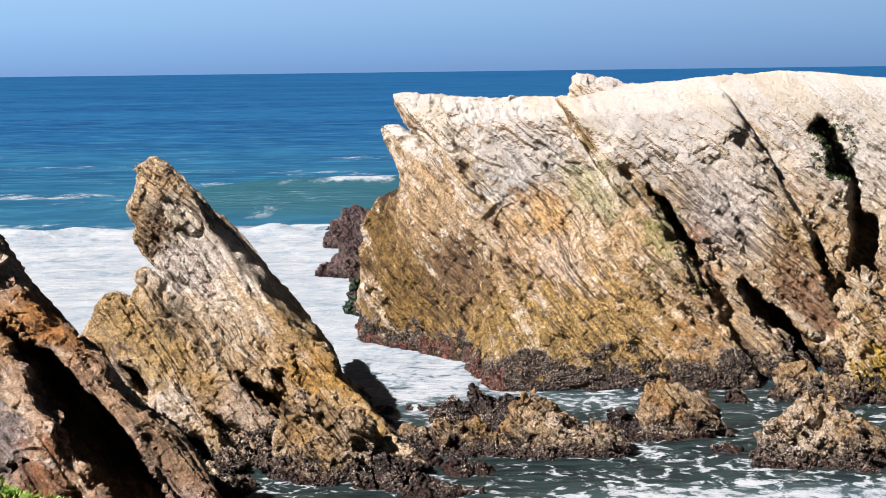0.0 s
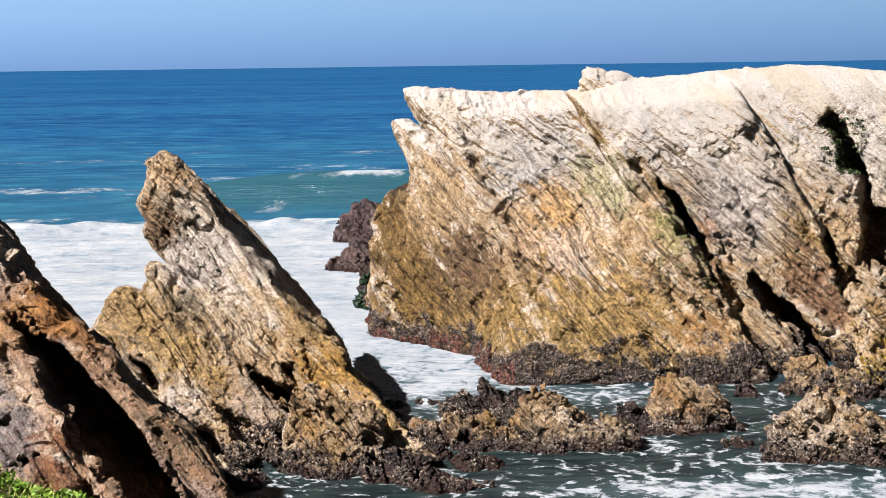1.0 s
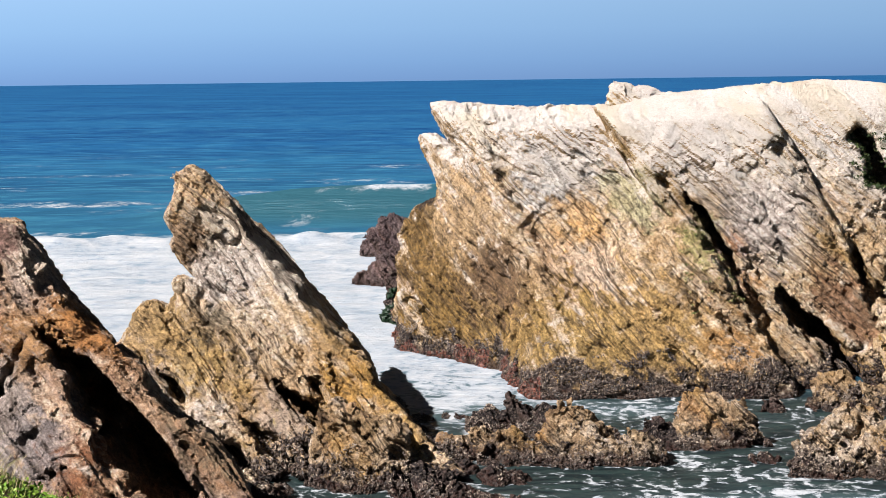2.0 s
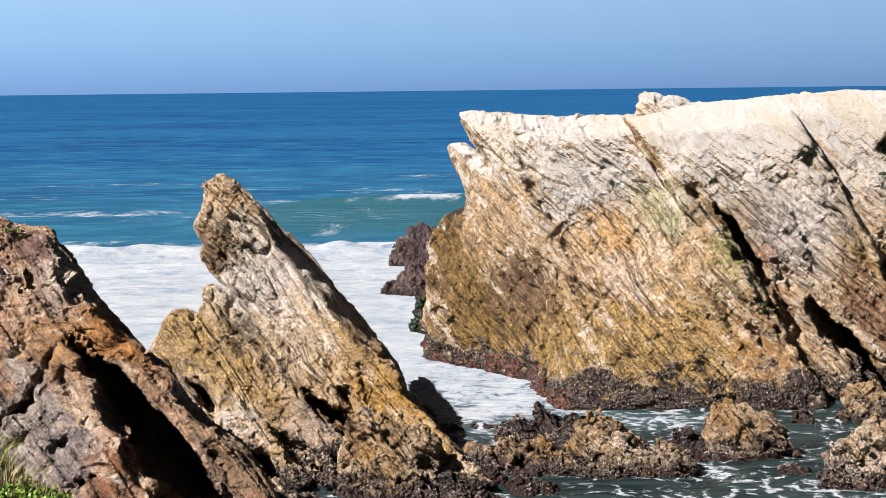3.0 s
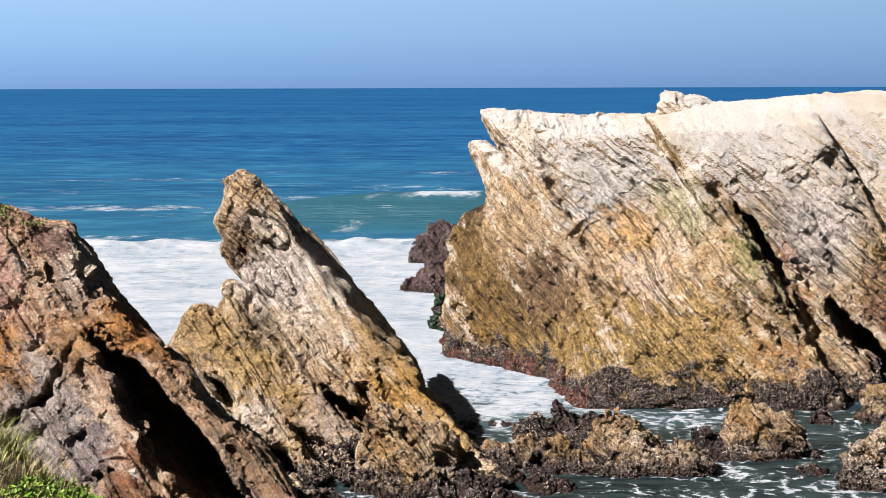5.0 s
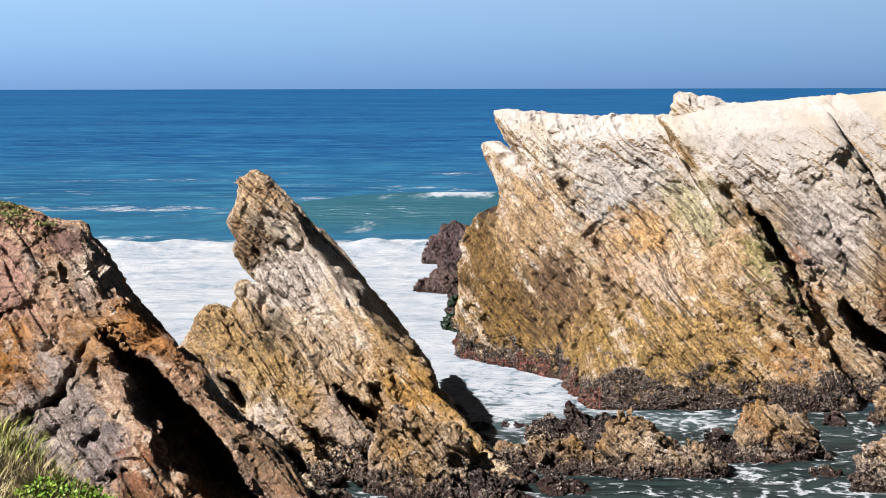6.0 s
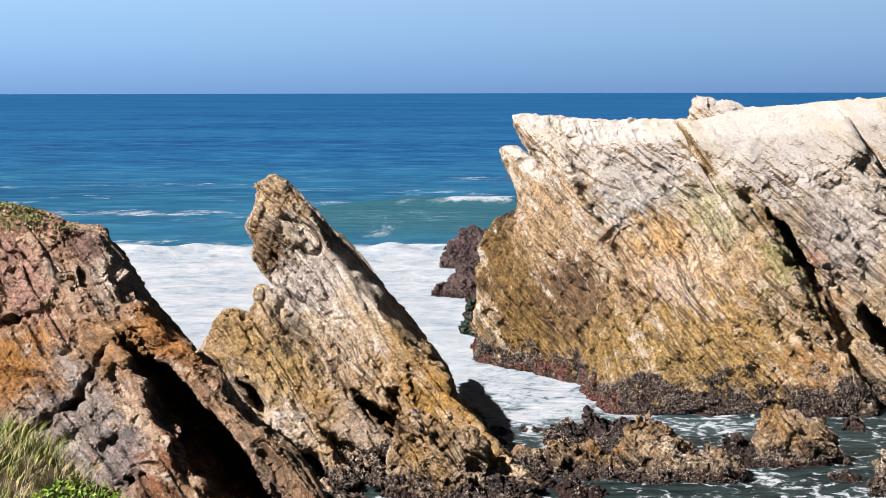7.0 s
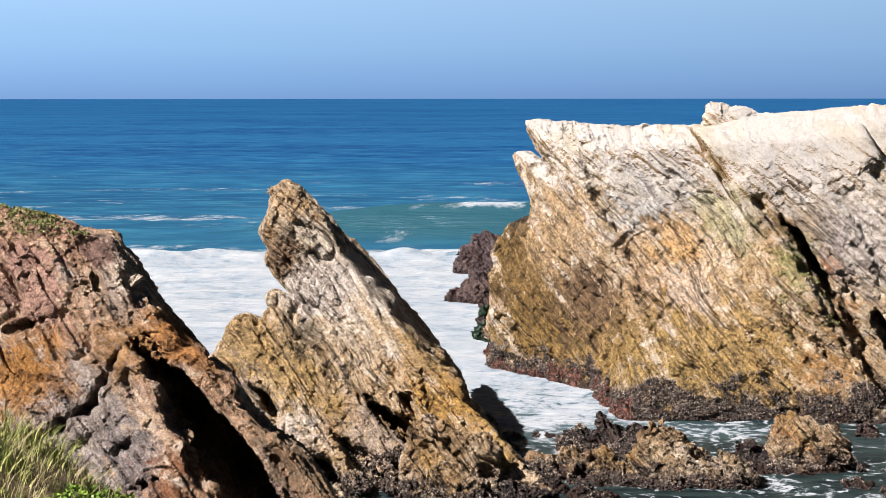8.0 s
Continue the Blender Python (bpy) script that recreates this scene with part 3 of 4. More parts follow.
def mesh_from(name, pos, quads, mat, smooth=True):
    me = bpy.data.meshes.new(name)
    me.vertices.add(len(pos))
    me.vertices.foreach_set("co", np.ascontiguousarray(pos, np.float32).ravel())
    k = quads.shape[1]
    me.loops.add(quads.size)
    me.loops.foreach_set("vertex_index", np.ascontiguousarray(quads, np.int32).ravel())
    me.polygons.add(len(quads))
    me.polygons.foreach_set("loop_start", np.arange(0, quads.size, k, dtype=np.int32))
    me.polygons.foreach_set("use_smooth", np.full(len(quads), smooth))
    me.update(calc_edges=True)
    me.materials.append(mat)
    return me


def normals(pos, quads):
    a = pos[quads[:, 2]] - pos[quads[:, 0]]
    b = pos[quads[:, 3]] - pos[quads[:, 1]]
    f = np.cross(a, b)
    n = np.stack([sum(np.bincount(quads[:, k], f[:, i], len(pos)) for k in range(4)) for i in range(3)], 1)
    return n / (np.linalg.norm(n, axis=1, keepdims=True) + 1e-9)


def halved(pos, quads, pick):
    """The picked quads cut into four; the seam to the others stays shut."""
    part, rest = quads[pick], quads[~pick]
    e = np.stack([part, np.roll(part, -1, 1)], -1).reshape(-1, 2)
    e.sort(axis=1)
    key, inv, times = np.unique(e[:, 0].astype(np.int64) * len(pos) + e[:, 1], return_inverse=True, return_counts=True)
    ends = np.stack([key // len(pos), key % len(pos)], 1)
    mid = (pos[ends[:, 0]] + pos[ends[:, 1]]) / 2
    cen = pos[part].mean(1)
    ie = len(pos) + inv.reshape(-1, 4)
    ic = len(pos) + len(mid) + np.arange(len(part))
    out = [np.stack([part[:, k], ie[:, k], ic, ie[:, k - 1]], 1) for k in range(4)]
    seam = (np.nonzero(times == 1)[0] + len(pos), ends[times == 1])
    return np.concatenate([pos, mid, cen]), np.concatenate(out + [rest]), seam


def carve(name, lo, hi, h, body, relief, mat, base, reach=0.75, fine=0.0, seed=0.0, parent=None, others=(), shown=None, cuts=(), deep=0.0):
    """A rock as ONE mesh: body and relief give distances; the relief is worked out near the surface alone."""
    n = [int(math.ceil((b - a) / h / 4)) * 4 + 1 for a, b in zip(lo, hi)]
    ax = [np.float32(lo[i]) + np.arange(n[i], dtype=np.float32) * np.float32(h) for i in range(3)]
    cx, cy, cz = (a[::4] for a in ax)
    shape = (len(cx), len(cy), len(cz))
    g = np.meshgrid(cx, cy, cz, indexing="ij")
    whole = lambda p: cracked(p, body(p), cuts)
    coarse = whole([v.ravel() for v in g]).reshape(shape)
    band = reach + 4 * h + deep
    F = np.repeat(np.repeat(np.repeat(np.sign(coarse), 4, 0), 4, 1), 4, 2)[:n[0], :n[1], :n[2]].astype(np.float32)
    near = np.abs(coarse) < band
    inside = coarse < 0
    for i in range(3):
        turn = np.diff(inside, axis=i)
        for sl in (slice(0, -1), slice(1, None)):
            at = [slice(None)] * 3
            at[i] = sl
            near[tuple(at)] |= turn
    near = np.repeat(np.repeat(np.repeat(near, 4, 0), 4, 1), 4, 2)[:n[0], :n[1], :n[2]]
    idx = np.nonzero(near)
    p = [ax[i][idx[i]] for i in range(3)]
    d = body(p)
    keep = np.abs(d) < reach
    dd = d.copy()
    dd[keep] += relief([v[keep] for v in p])
    F[idx] = cracked(p, dd, cuts)
    for i in range(3):
        for e in (0, -1):
            sl = [slice(None)] * 3
            sl[i] = e
            F[tuple(sl)] = 1.0
    pos, quads = nets(F, lo, h)
    mids = pos[quads].mean(1)
    hid = mids[:, 2] < -0.85
    for other in others:
        q = [mids[:, i] for i in range(3)]
        hid |= cracked(q, other(q), cuts) < -0.8
    quads = quads[~hid]
    used, inv = np.unique(quads, return_inverse=True)
    pos, quads = pos[used], inv.reshape(-1, 4)
    if fine:
        nq = np.cross(pos[quads[:, 2]] - pos[quads[:, 0]], pos[quads[:, 3]] - pos[quads[:, 1]])
        nq /= np.linalg.norm(nq, axis=1, keepdims=True) + 1e-9
        mq = pos[quads].mean(1)
        near = (nq[:, 1] < 0.08) | (nq[:, 2] > 0.75)
        if shown:
            near &= (mq[:, 1] < shown[1]) & (mq[:, 0] > shown[0]) & (mq[:, 0] < shown[2])
        pos, quads, (at_seam, seam_ends) = halved(pos, quads, near & (mq[:, 2] > -0.4))
        nrm = normals(pos, quads)
        q = [pos[:, i].astype(np.float32) for i in range(3)]
        pos = pos - nrm * chips(q, fine(q) if callable(fine) else fine, seed)[:, None]
        pos[at_seam] = (pos[seam_ends[:, 0]] + pos[seam_ends[:, 1]]) / 2
    ob = new(name, mesh_from(name, pos - np.array(base, np.float32), quads, mat, False))
    if parent:
        ob.parent = parent
        ob.location = Vector(base) - parent.location
    else:
        ob.location = base
    return ob


def thing(name, base, label, category, group=""):
    ob = new(name)
    ob.location = base
    ob.empty_display_size = 0.5
    return tagged(ob, label, category, group)


def world_verts(ob):
    me = ob.data
    v = np.empty(len(me.vertices) * 3, np.float32)
    me.vertices.foreach_get("co", v)
    w = np.empty(len(me.vertices) * 3, np.float32)
    me.vertices.foreach_get("normal", w)
    off = Vector(ob.location) + (ob.parent.location if ob.parent else Vector())
    return v.reshape(-1, 3) + np.array(off, np.float32), w.reshape(-1, 3)


OCTA = np.array([(1, 0, 0), (-1, 0, 0), (0, 1, 0), (0, -1, 0), (0, 0, 1), (0, 0, -1)], np.float32)
OCTF = np.array([(0, 2, 4), (2, 1, 4), (1, 3, 4), (3, 0, 4), (2, 0, 5), (1, 2, 5), (3, 1, 5), (0, 3, 5)])


def clumps(name, ob, count, low, high, size, mat, seed, parent, front=True, xmax=99.0):
    """Shells or weed tufts that sit on a rock between two heights, as one mesh of many small pieces."""
    r = np.random.RandomState(seed)
    v, n = world_verts(ob)
    ragged = 2.2 * perlin(v[:, 0] * 0.7, v[:, 1] * 0.7, v[:, 2] * 0.7)
    patchy = perlin(v[:, 0] * 0.8 + 30, v[:, 1] * 0.8, v[:, 2] * 1.2) > -0.12
    ok = (v[:, 0] < xmax) & (v[:, 2] > low) & (v[:, 2] + ragged < high) & patchy
    if front:
        ok &= n[:, 1] < 0.25
    pick = np.nonzero(ok)[0]
    if len(pick) == 0:
        return None
    pick = r.choice(pick, min(count, len(pick)), replace=False)
    c, nn = v[pick], n[pick]
    m = len(pick)
    rot = np.linalg.qr(r.normal(size=(m, 3, 3)))[0].astype(np.float32)
    sc = (size * r.uniform(0.5, 1.5, (m, 1)) * np.array([[1.0, 0.6, 0.45]]) * r.uniform(0.7, 1.3, (m, 3))).astype(np.float32)
    pts = np.einsum("mij,mkj->mki", rot, OCTA[None] * sc[:, None, :]) + (c + nn * size * 0.2)[:, None, :]
    tri = (OCTF[None] + (np.arange(m) * 6)[:, None, None]).reshape(-1, 3)
    base = Vector(parent.location)
    k = new(name, mesh_from(name, pts.reshape(-1, 3) - np.array(base, np.float32), tri, mat, False))
    k.parent = parent
    return tagged(k, kind="stuff")


# ---- sea ----
def spaced(a, b, step, far, grow):
    core = list(np.arange(a, b + step / 2, step))
    d, out = step, []
    v = b
    while v < far:
        d *= grow
        v += d
        out.append(min(v, far))
    return core, out


core, out = spaced(-42, 42, 0.5, 4900, 1.12)
XS = np.array([-v for v in reversed(out)] + core + out)
core, out = spaced(62, 212, 0.45, 4900, 1.045)
YS = np.array([-300, -150, -60, 0, 30, 45, 53] + core + out)
SX, SY = np.meshgrid(XS, YS, indexing="ij")
fx, fy = SX.ravel(), SY.ravel()
near_w = np.clip((600 - fy) / 500, 0, 1)
SZ = 0.22 * np.sin(fy / 6.1 + 0.6 * perlin(fx * 0.02, fy * 0.02, fx * 0) * 3 + fx * 0.02) * np.clip((fy - 110) / 60, 0, 1)
SZ += 0.45 * perlin(fx * 0.06, fy * 0.16, fx * 0 + 3) * np.clip((fy - 90) / 60, 0.25, 1)
SZ += 0.16 * perlin(fx * 0.35, fy * 0.6, fx * 0 + 7) * (near_w > 0.5)
SZ *= near_w
# a green swell that is about to break, and the white bore before it
bend = 2.5 * perlin(fx * 0.05, fx * 0 + 2, fx * 0)
q = fy - (196 + bend - 0.05 * fx)
crest = np.where(q < 0, np.exp(-(q / 5.5) ** 2), np.exp(-(q / 9.0) ** 2))
along = 1 / (1 + np.exp(np.clip(-(fx + 27) / 4.5, -60, 60))) * (1 / (1 + np.exp(np.clip((fx - 25) / 3, -60, 60))))
SZ += 3.4 * crest * along
q2 = fy - (170 + 1.5 * bend + 0.12 * fx)
SZ += 0.9 * np.where(q2 < 0, np.exp(-(q2 / 2.5) ** 2), np.exp(-(q2 / 9.0) ** 2)) * np.clip(0.8 + perlin(fx * 0.25, fy * 0.25, fx * 0 + 4), 0.3, 1.4)
n1 = perlin(fx * 0.05, fy * 0.09, fx * 0 + 11)
n2 = perlin(fx * 0.18, fy * 0.25, fx * 0 + 13)
ramp = lambda v, a, b: np.clip((v - a) / (b - a), 0, 1)
lip = crest ** 12 * along * ramp(n2 + 0.5 * n1 + 0.035 * (fx + 8), -0.2, 0.15) * ramp(q, 5, 1) * 1.0
surf = ramp(fy, 190 + bend + 25 * n1, 166 + bend + 12 * n2) * np.maximum(ramp(fy, 96, 112) * ramp(fx, 16, 4), ramp(fy, 80, 92) * ramp(fx, 5, 1))
chan = np.exp(-(((fx + 0.5) / 7.5) ** 2 + ((fy - 93) / 16) ** 2))
left = ramp(fy, 70, 84) * ramp(fx, -6, -10) * ramp(fy, 185, 170)
fore = 0.5 * np.exp(-(((fx - 11) / 7) ** 2 + ((fy - 65.0) / 2.2) ** 2)) + (0.34 + 0.25 * n2) * ramp(fy, 93, 82) * ramp(fy, 55, 66)
streak = 0.42 * ramp(np.abs(q), 6, 14) * ramp(fy, 420, 200) * ramp(n1 + 0.4 * n2, -0.05, 0.4) * ramp(fy, 150, 190)
wash = 0.64 * ramp(fx, -3, 1) * ramp(fx, 14, 7) * np.exp(-((fy - 84.5) / 3.5) ** 2)
foam = np.clip(np.maximum.reduce([wash, surf * (1.0 + 0.35 * n2), chan * 0.95, left * (0.95 + 0.3 * n1), fore, streak, lip]), 0, 1)
shoal = ramp(fy, 420, 150) * 0.55
swell_face = np.where(q < 1.5, np.exp(-(q / 8.0) ** 2), 0) * along * ramp(q, 1.5, 0.0)
ni, nj = len(XS), len(YS)
gid = np.arange(ni * nj).reshape(ni, nj)
quads = np.stack([gid[:-1, :-1], gid[1:, :-1], gid[1:, 1:], gid[:-1, 1:]], -1).reshape(-1, 4)
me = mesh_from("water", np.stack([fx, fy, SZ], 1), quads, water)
for key, val in (("foam", foam), ("shoal", shoal), ("swell", swell_face)):
    at = me.attributes.new(key, "FLOAT", "POINT")
    at.data.foreach_set("value", val.astype(np.float32))
sea = tagged(new("water", me), "deep blue sea with white surf and foam round the rocks", "sea", kind="structure")

# ---- great sea stack ----
TOP = [(-2.5, 12.7), (2, 12.5), (6.3, 12.4), (8.6, 12.9), (14.5, 13.35), (17.2, 13.6), (18.2, 13.5), (22, 13.1), (28, 12.4), (36, 11.5),
       (38, -3), (-5.5, -3), (-4.6, -0.2), (-4.2, 1.2), (-4.6, 2.0), (-4.4, 3.0), (-4.25, 3.9), (-4.15, 5.3), (-3.9, 6.4), (-3.35, 7.45), (-2.85, 7.65), (-2.2, 7.9), (-2.05, 8.9), (-2.4, 9.45), (-3.0, 11.15), (-2.3, 11.2), (-0.9, 10.2)]


def capped(p, d, back=112.0):
    """The stack's outline against the sea, sinking towards its far side."""
    d = smax(d, outline(p[0], p[2] + np.maximum(p[1] - 101, 0) * 0.07, TOP), 0.2)
    return smax(d, p[1] - back, 1.0)


# clefts that run through the island: from, to (x, z), widths, and how far back
STACK_JOINTS = ((((-0.44, 9.64), (-0.77, 10.35), (-1.64, 11.48), (-2.3, 12.45)), 0.9, 0.8),
    (((-0.75, 11.86), (0.22, 10.81), (1.3, 9.44)), 0.6, 0.6),
    (((0.39, 9.63), (1.36, 8.45), (2.21, 7.34)), 0.7, 0.7),
    (((2.06, 7.52), (3.15, 4.76), (4.45, 3.03), (5.93, 0.98)), 0.4, 0.9),
    (((7.89, 9.41), (8.92, 8.09), (9.57, 7.25), (10.87, 5.45), (11.65, 3.34), (12.7, 1.74)), 0.7, 0.9),
    (((11.92, 5.7), (12.57, 4.85), (13.09, 4.24)), 0.8, 0.5),
    (((10.6, 2.82), (11.52, 1.89), (12.04, 1.22)), 0.8, 0.5),
    (((13.1, 10.64), (14.79, 9.06), (16.1, 7.74), (17.15, 5.89), (18.2, 4.04), (19.2, 2.4)), 0.9, 0.9),
    (((13.75, 11.42), (14.4, 10.63), (14.79, 10.23)), 0.8, 0.35),
    (((-2.21, 4.83), (-1.87, 6.4), (-2, 8.1)), 1, 6),
    (((3.19, 8.43), (4.22, 6.71), (5.38, 5.26)), 0.3, 0.9),
    (((3.86, 10.5), (5.4, 8.4), (6.7, 6.68)), 0.3, 0.9),
    (((-1.14, 6.13), (0.14, 4.27), (1.69, 2.41)), 0.35, 1.1),
    (((9.04, 4.42), (10.08, 2.7), (11.26, 0.96)), 0.35, 0.9),
    (((11.66, 9.1), (12.7, 8.31), (13.49, 6.73), (14.27, 5.14)), 0.35, 1.2),
    (((14.53, 8.28), (15.84, 6.44), (17.15, 4.32)), 0.3, 1.1),
    (((5.67, 9.18), (6.71, 8.38), (7.87, 7.06)), 0.3, 0.6),
    (((-2.5, 2.46), (-1.21, 1.39), (0.09, 0.31)), 0.5, 0.7))
CLEFTS = (((9.2, 8.5), (9.7, 7.7), 0.15, 0.4, 97.5), ((9.7, 7.7), (10.6, 6.2), 0.5, 0.8, 97), ((10.6, 6.2), (11.4, 4.9), 0.5, 0.36, 96.5), ((11.4, 4.9), (12.7, 2.6), 0.36, 0.42, 95.5),
          ((13.2, 4.1), (14.6, 2.4), 0.5, 1.1, 95.5), ((14.6, 2.4), (16.7, 0.0), 1.0, 0.6, 94.5),
          ((17.8, 11.0), (18.9, 8.9), 0.8, 1.0, 101), ((18.9, 8.9), (19.3, 6.4), 0.5, 0.8, 99.5), ((19.3, 6.4), (18.9, 3.0), 1.2, 1.5, 98), ((16.8, 6.4), (18.4, 3.4), 0.2, 0.7, 98.5),
          ((20.6, 6.6), (23.0, 5.9), 0.3, 0.7, 98.5))


def main_body(p):
    p = (p[0], p[1] - stepped(p, 94, STACK_JOINTS), p[2])
    rest = ((10.9, 93, 5.8), (0.85, -0.12, 0.51))
    front = block(p, [((0, 87.2, 0), (0, -1, 0.62)), ((1.9, 87.4, 0), (-0.93, -0.10, 0.12)), ((2.0, 87.2, 0), (-0.55, -1, 1.35)), rest, ((0, 0, 13), (0, 0, 1))], 0.4)
    main = block(p, [((2.2, 94, 0), (-0.82, -0.57, 0.02)), ((4, 92.4, 0), (0.03, -1, 0.46)), ((6, 94, 10.6), (-0.03, -0.28, 1)), rest], 0.4)
    return capped(p, smin(front, main, 0.5))


def fold_body(p):
    p = (p[0], p[1] - stepped(p, 94, STACK_JOINTS), p[2])
    return capped(p, block(p, [((15, 89.2, 0), (0.05, -1, 0.51)), ((9.5, 93, 5.8), (-0.85, 0, -0.51)), ((16.6, 95, 7.1), (0.85, -0.15, 0.53)), ((14, 96, 12.35), (-0.03, -0.27, 1))], 0.3))


def end_body(p):
    return capped(p, block(p, [((20, 90.8, 0), (-0.02, -1, 0.49)), ((16.4, 95, 6), (-0.86, -0.0, -0.45)), ((20, 96.5, 12.6), (0, -0.24, 1))], 0.4))


def worn(p):
    high = np.clip((p[2] - 6.3) / 2.2, 0, 1)
    return (1 - 0.22 * high) * (1 - 0.75 * np.clip((p[2] - (10.2 + 0.28 * (p[1] - 94))) / 0.9, 0, 1))


def shoulder(p, seed):
    """Full relief on the faces, worn smooth on the flat top."""
    return crag(p, 0.7, seed) * worn(p)


stack = thing("rock_island", (6, 98, 0), "huge tan bedded rock island with a white guano-covered top", "rock island")
main_block = carve("main_block", (-6.5, 85, -1.3), (17.2, 113, 14.2), 0.148, main_body, lambda p: shoulder(p, 0.0), stack_rock, (6, 98, 0), 0.9, worn, 0.0, stack, (), (-7, 103.5, 15), CLEFTS, 0.4)
fold_block = carve("folded_block", (5.2, 86.5, -1.3), (20.4, 113, 14.4), 0.15, fold_body, lambda p: shoulder(p, 1.5), stack_rock, (15, 98, 0), 0.9, worn, 1.5, stack, (main_body,), (6, 104, 20), CLEFTS, 0.4)
end_block = carve("end_block", (12.2, 88.5, -1.3), (31, 113, 14.4), 0.16, end_body, lambda p: shoulder(p, 2.5), stack_rock, (22, 98, 0), 0.9, worn, 2.5, stack, (fold_body,), (12, 104, 23), CLEFTS)
crest = carve("crest", (5.4, 96.5, 11.0), (11.5, 104, 14.4), 0.13,
              lambda p: smax(block(p, [((7, 98.4, 12.2), (0.1, -1, 0.6)), ((7, 102.5, 12), (0, 1, 0.6)), ((6.15, 100, 12.6), (-1, 0.1, 0.3)), ((7.0, 100, 13.35), (0.3, -0.2, 1)), ((10.6, 100, 12.6), (1, 0, 0.9))], 0.12), 11.3 - p[2], 0.1),
              lambda p: crag(p, 0.35, 3.5), stack_rock, (7.4, 100, 12.4), 0.6, 0.9, 3.5, stack)
tagged(main_block, "tan and cream bedded rock face")
tagged(fold_block, "rock face with folded grey beds")
clumps("mussel_bed", main_block, 9000, 0.0, 1.15, 0.075, mussel_shell, 21, stack)
clumps("barnacle_crust", main_block, 9000, 0.1, 1.35, 0.05, barnacle_shell, 22, stack)
clumps("weed_fringe", main_block, 5000, -0.1, 0.55, 0.085, weed_brown, 23, stack, True, 2.6)
clumps("mussel_bed", fold_block, 2500, 0.2, 1.1, 0.075, mussel_shell, 24, stack)
clumps("mussel_bed", end_block, 1500, 0.2, 1.1, 0.075, mussel_shell, 25, stack)

# ---- cliff spur: a body, and a slab set back behind a shaded gully ----
SPUR = [(-26, 10.9), (-17.5, 10.8), (-16.5, 10.7), (-15.6, 10.5), (-14.5, 10.2), (-13.0, 9.9), (-12.55, 8.6), (-12.2, 7.3), (-11.2, 5.7), (-10.6, 4.9), (-8.4, 3.0), (-5.0, -1.6), (-26, -1.6)]
SLAB = [(-18, 10.5), (-15.14, 10.27), (-14.56, 10.05), (-13.81, 9.95), (-13.31, 9.71), (-12.58, 8.83), (-12.09, 7.92), (-11.34, 7.09), (-10.43, 6.17), (-9.85, 5.6), (-9.36, 4.75), (-8.78, 4.17), (-7.87, 3.59), (-7.21, 2.59), (-6.88, 1.88), (-4.9, -1.6), (-18, -1.6)]
SPUR_JOINTS = ((((-14.16, 9.85), (-13.84, 9.21), (-13.44, 8.4), (-12.8, 7.68), (-12.16, 6.96)), 0.9, 0.75),
    (((-12.94, 9.85), (-12.58, 9.05), (-12.15, 8.25), (-11.43, 7.36), (-10.71, 6.64)), 3.6, 9),
    (((-13.94, 2.05), (-14.82, 3.6), (-15.46, 4.57)), 1.8, 1.2),
    (((-14.34, 8.48), (-14.9, 9.04), (-15.63, 9.52)), 0.5, 0.5),
    (((-15.33, 7.58), (-16.32, 7.37)), 0.5, 0.4),
    (((-13.45, 8.32), (-12.97, 7.52), (-12.41, 6.87)), 0.5, 0.5),
    (((-10.73, 4.29), (-9.92, 3.49), (-9.2, 2.68)), 0.7, 0.6),
    (((-12.52, 4.27), (-12.93, 4.03), (-13.26, 3.78)), 0.45, 0.5),
    (((-13.58, 4.51), (-13.91, 4.26), (-14.41, 3.93)), 0.4, 0.5),
    (((-14.65, 9.77), (-14.25, 9.12), (-14.01, 8.64)), 0.4, 0.5),
    (((-13.83, 10.09), (-13.27, 9.45), (-12.63, 8.65)), 0.35, 0.6),
    (((-13.07, 6.22), (-12.67, 5.57), (-12.27, 4.93)), 0.35, 0.7))
SLAB_JOINTS = ((((-13.39, 9.71), (-13.02, 8.88), (-12.57, 8.05), (-11.83, 7.13), (-11.08, 6.38)), 3.6, 9),
    (((-10.25, 5.81), (-9.67, 5.14), (-9.09, 4.31), (-8.84, 4.11)), 1, 0.7),
    (((-9.51, 4.3), (-8.5, 3.98), (-7.76, 3.14), (-7.01, 1.98)), 0.9, 0.8),
    (((-9.09, 3.47), (-8.51, 2.63), (-8.18, 2.3)), 0.6, 0.5),
    (((-10.83, 6.05), (-10.17, 5.05), (-9.51, 4.39)), 0.4, 0.5))


def spur_body(p):
    x, y, z = p
    p = (x, y - stepped(p, 57, SPUR_JOINTS), z)
    d = block(p, [((-14, 50.6, 0), (-0.02, -1, 0.78)), ((-14, 63, 5), (0.1, 1, 0.3)), ((-14, 57, 10.5), (0.05, -0.35, 1)), ((-13.6, 57, 9.9), (0.62, -0.35, 0.78))], 0.5)
    k = 57 / (57 + 0.95 * (y - 57))
    d = smax(d, outline(x * k, 14 + (z - 14) * k, SPUR) + 0.02, 0.15)
    return d


def slab_body(p):
    x, y, z = p
    p = (x, y - stepped(p, 59, SLAB_JOINTS), z)
    d = block(p, [((-9, 51.9, 0), (-0.03, -1, 0.65)), ((-9, 61.5, 5), (0.1, 1, 0.2))], 0.3)
    k = 59 / (59 + 0.95 * (y - 59))
    d = smax(d, outline(x * k, 14 + (z - 14) * k, SLAB) + 0.06, 0.15)
    return d


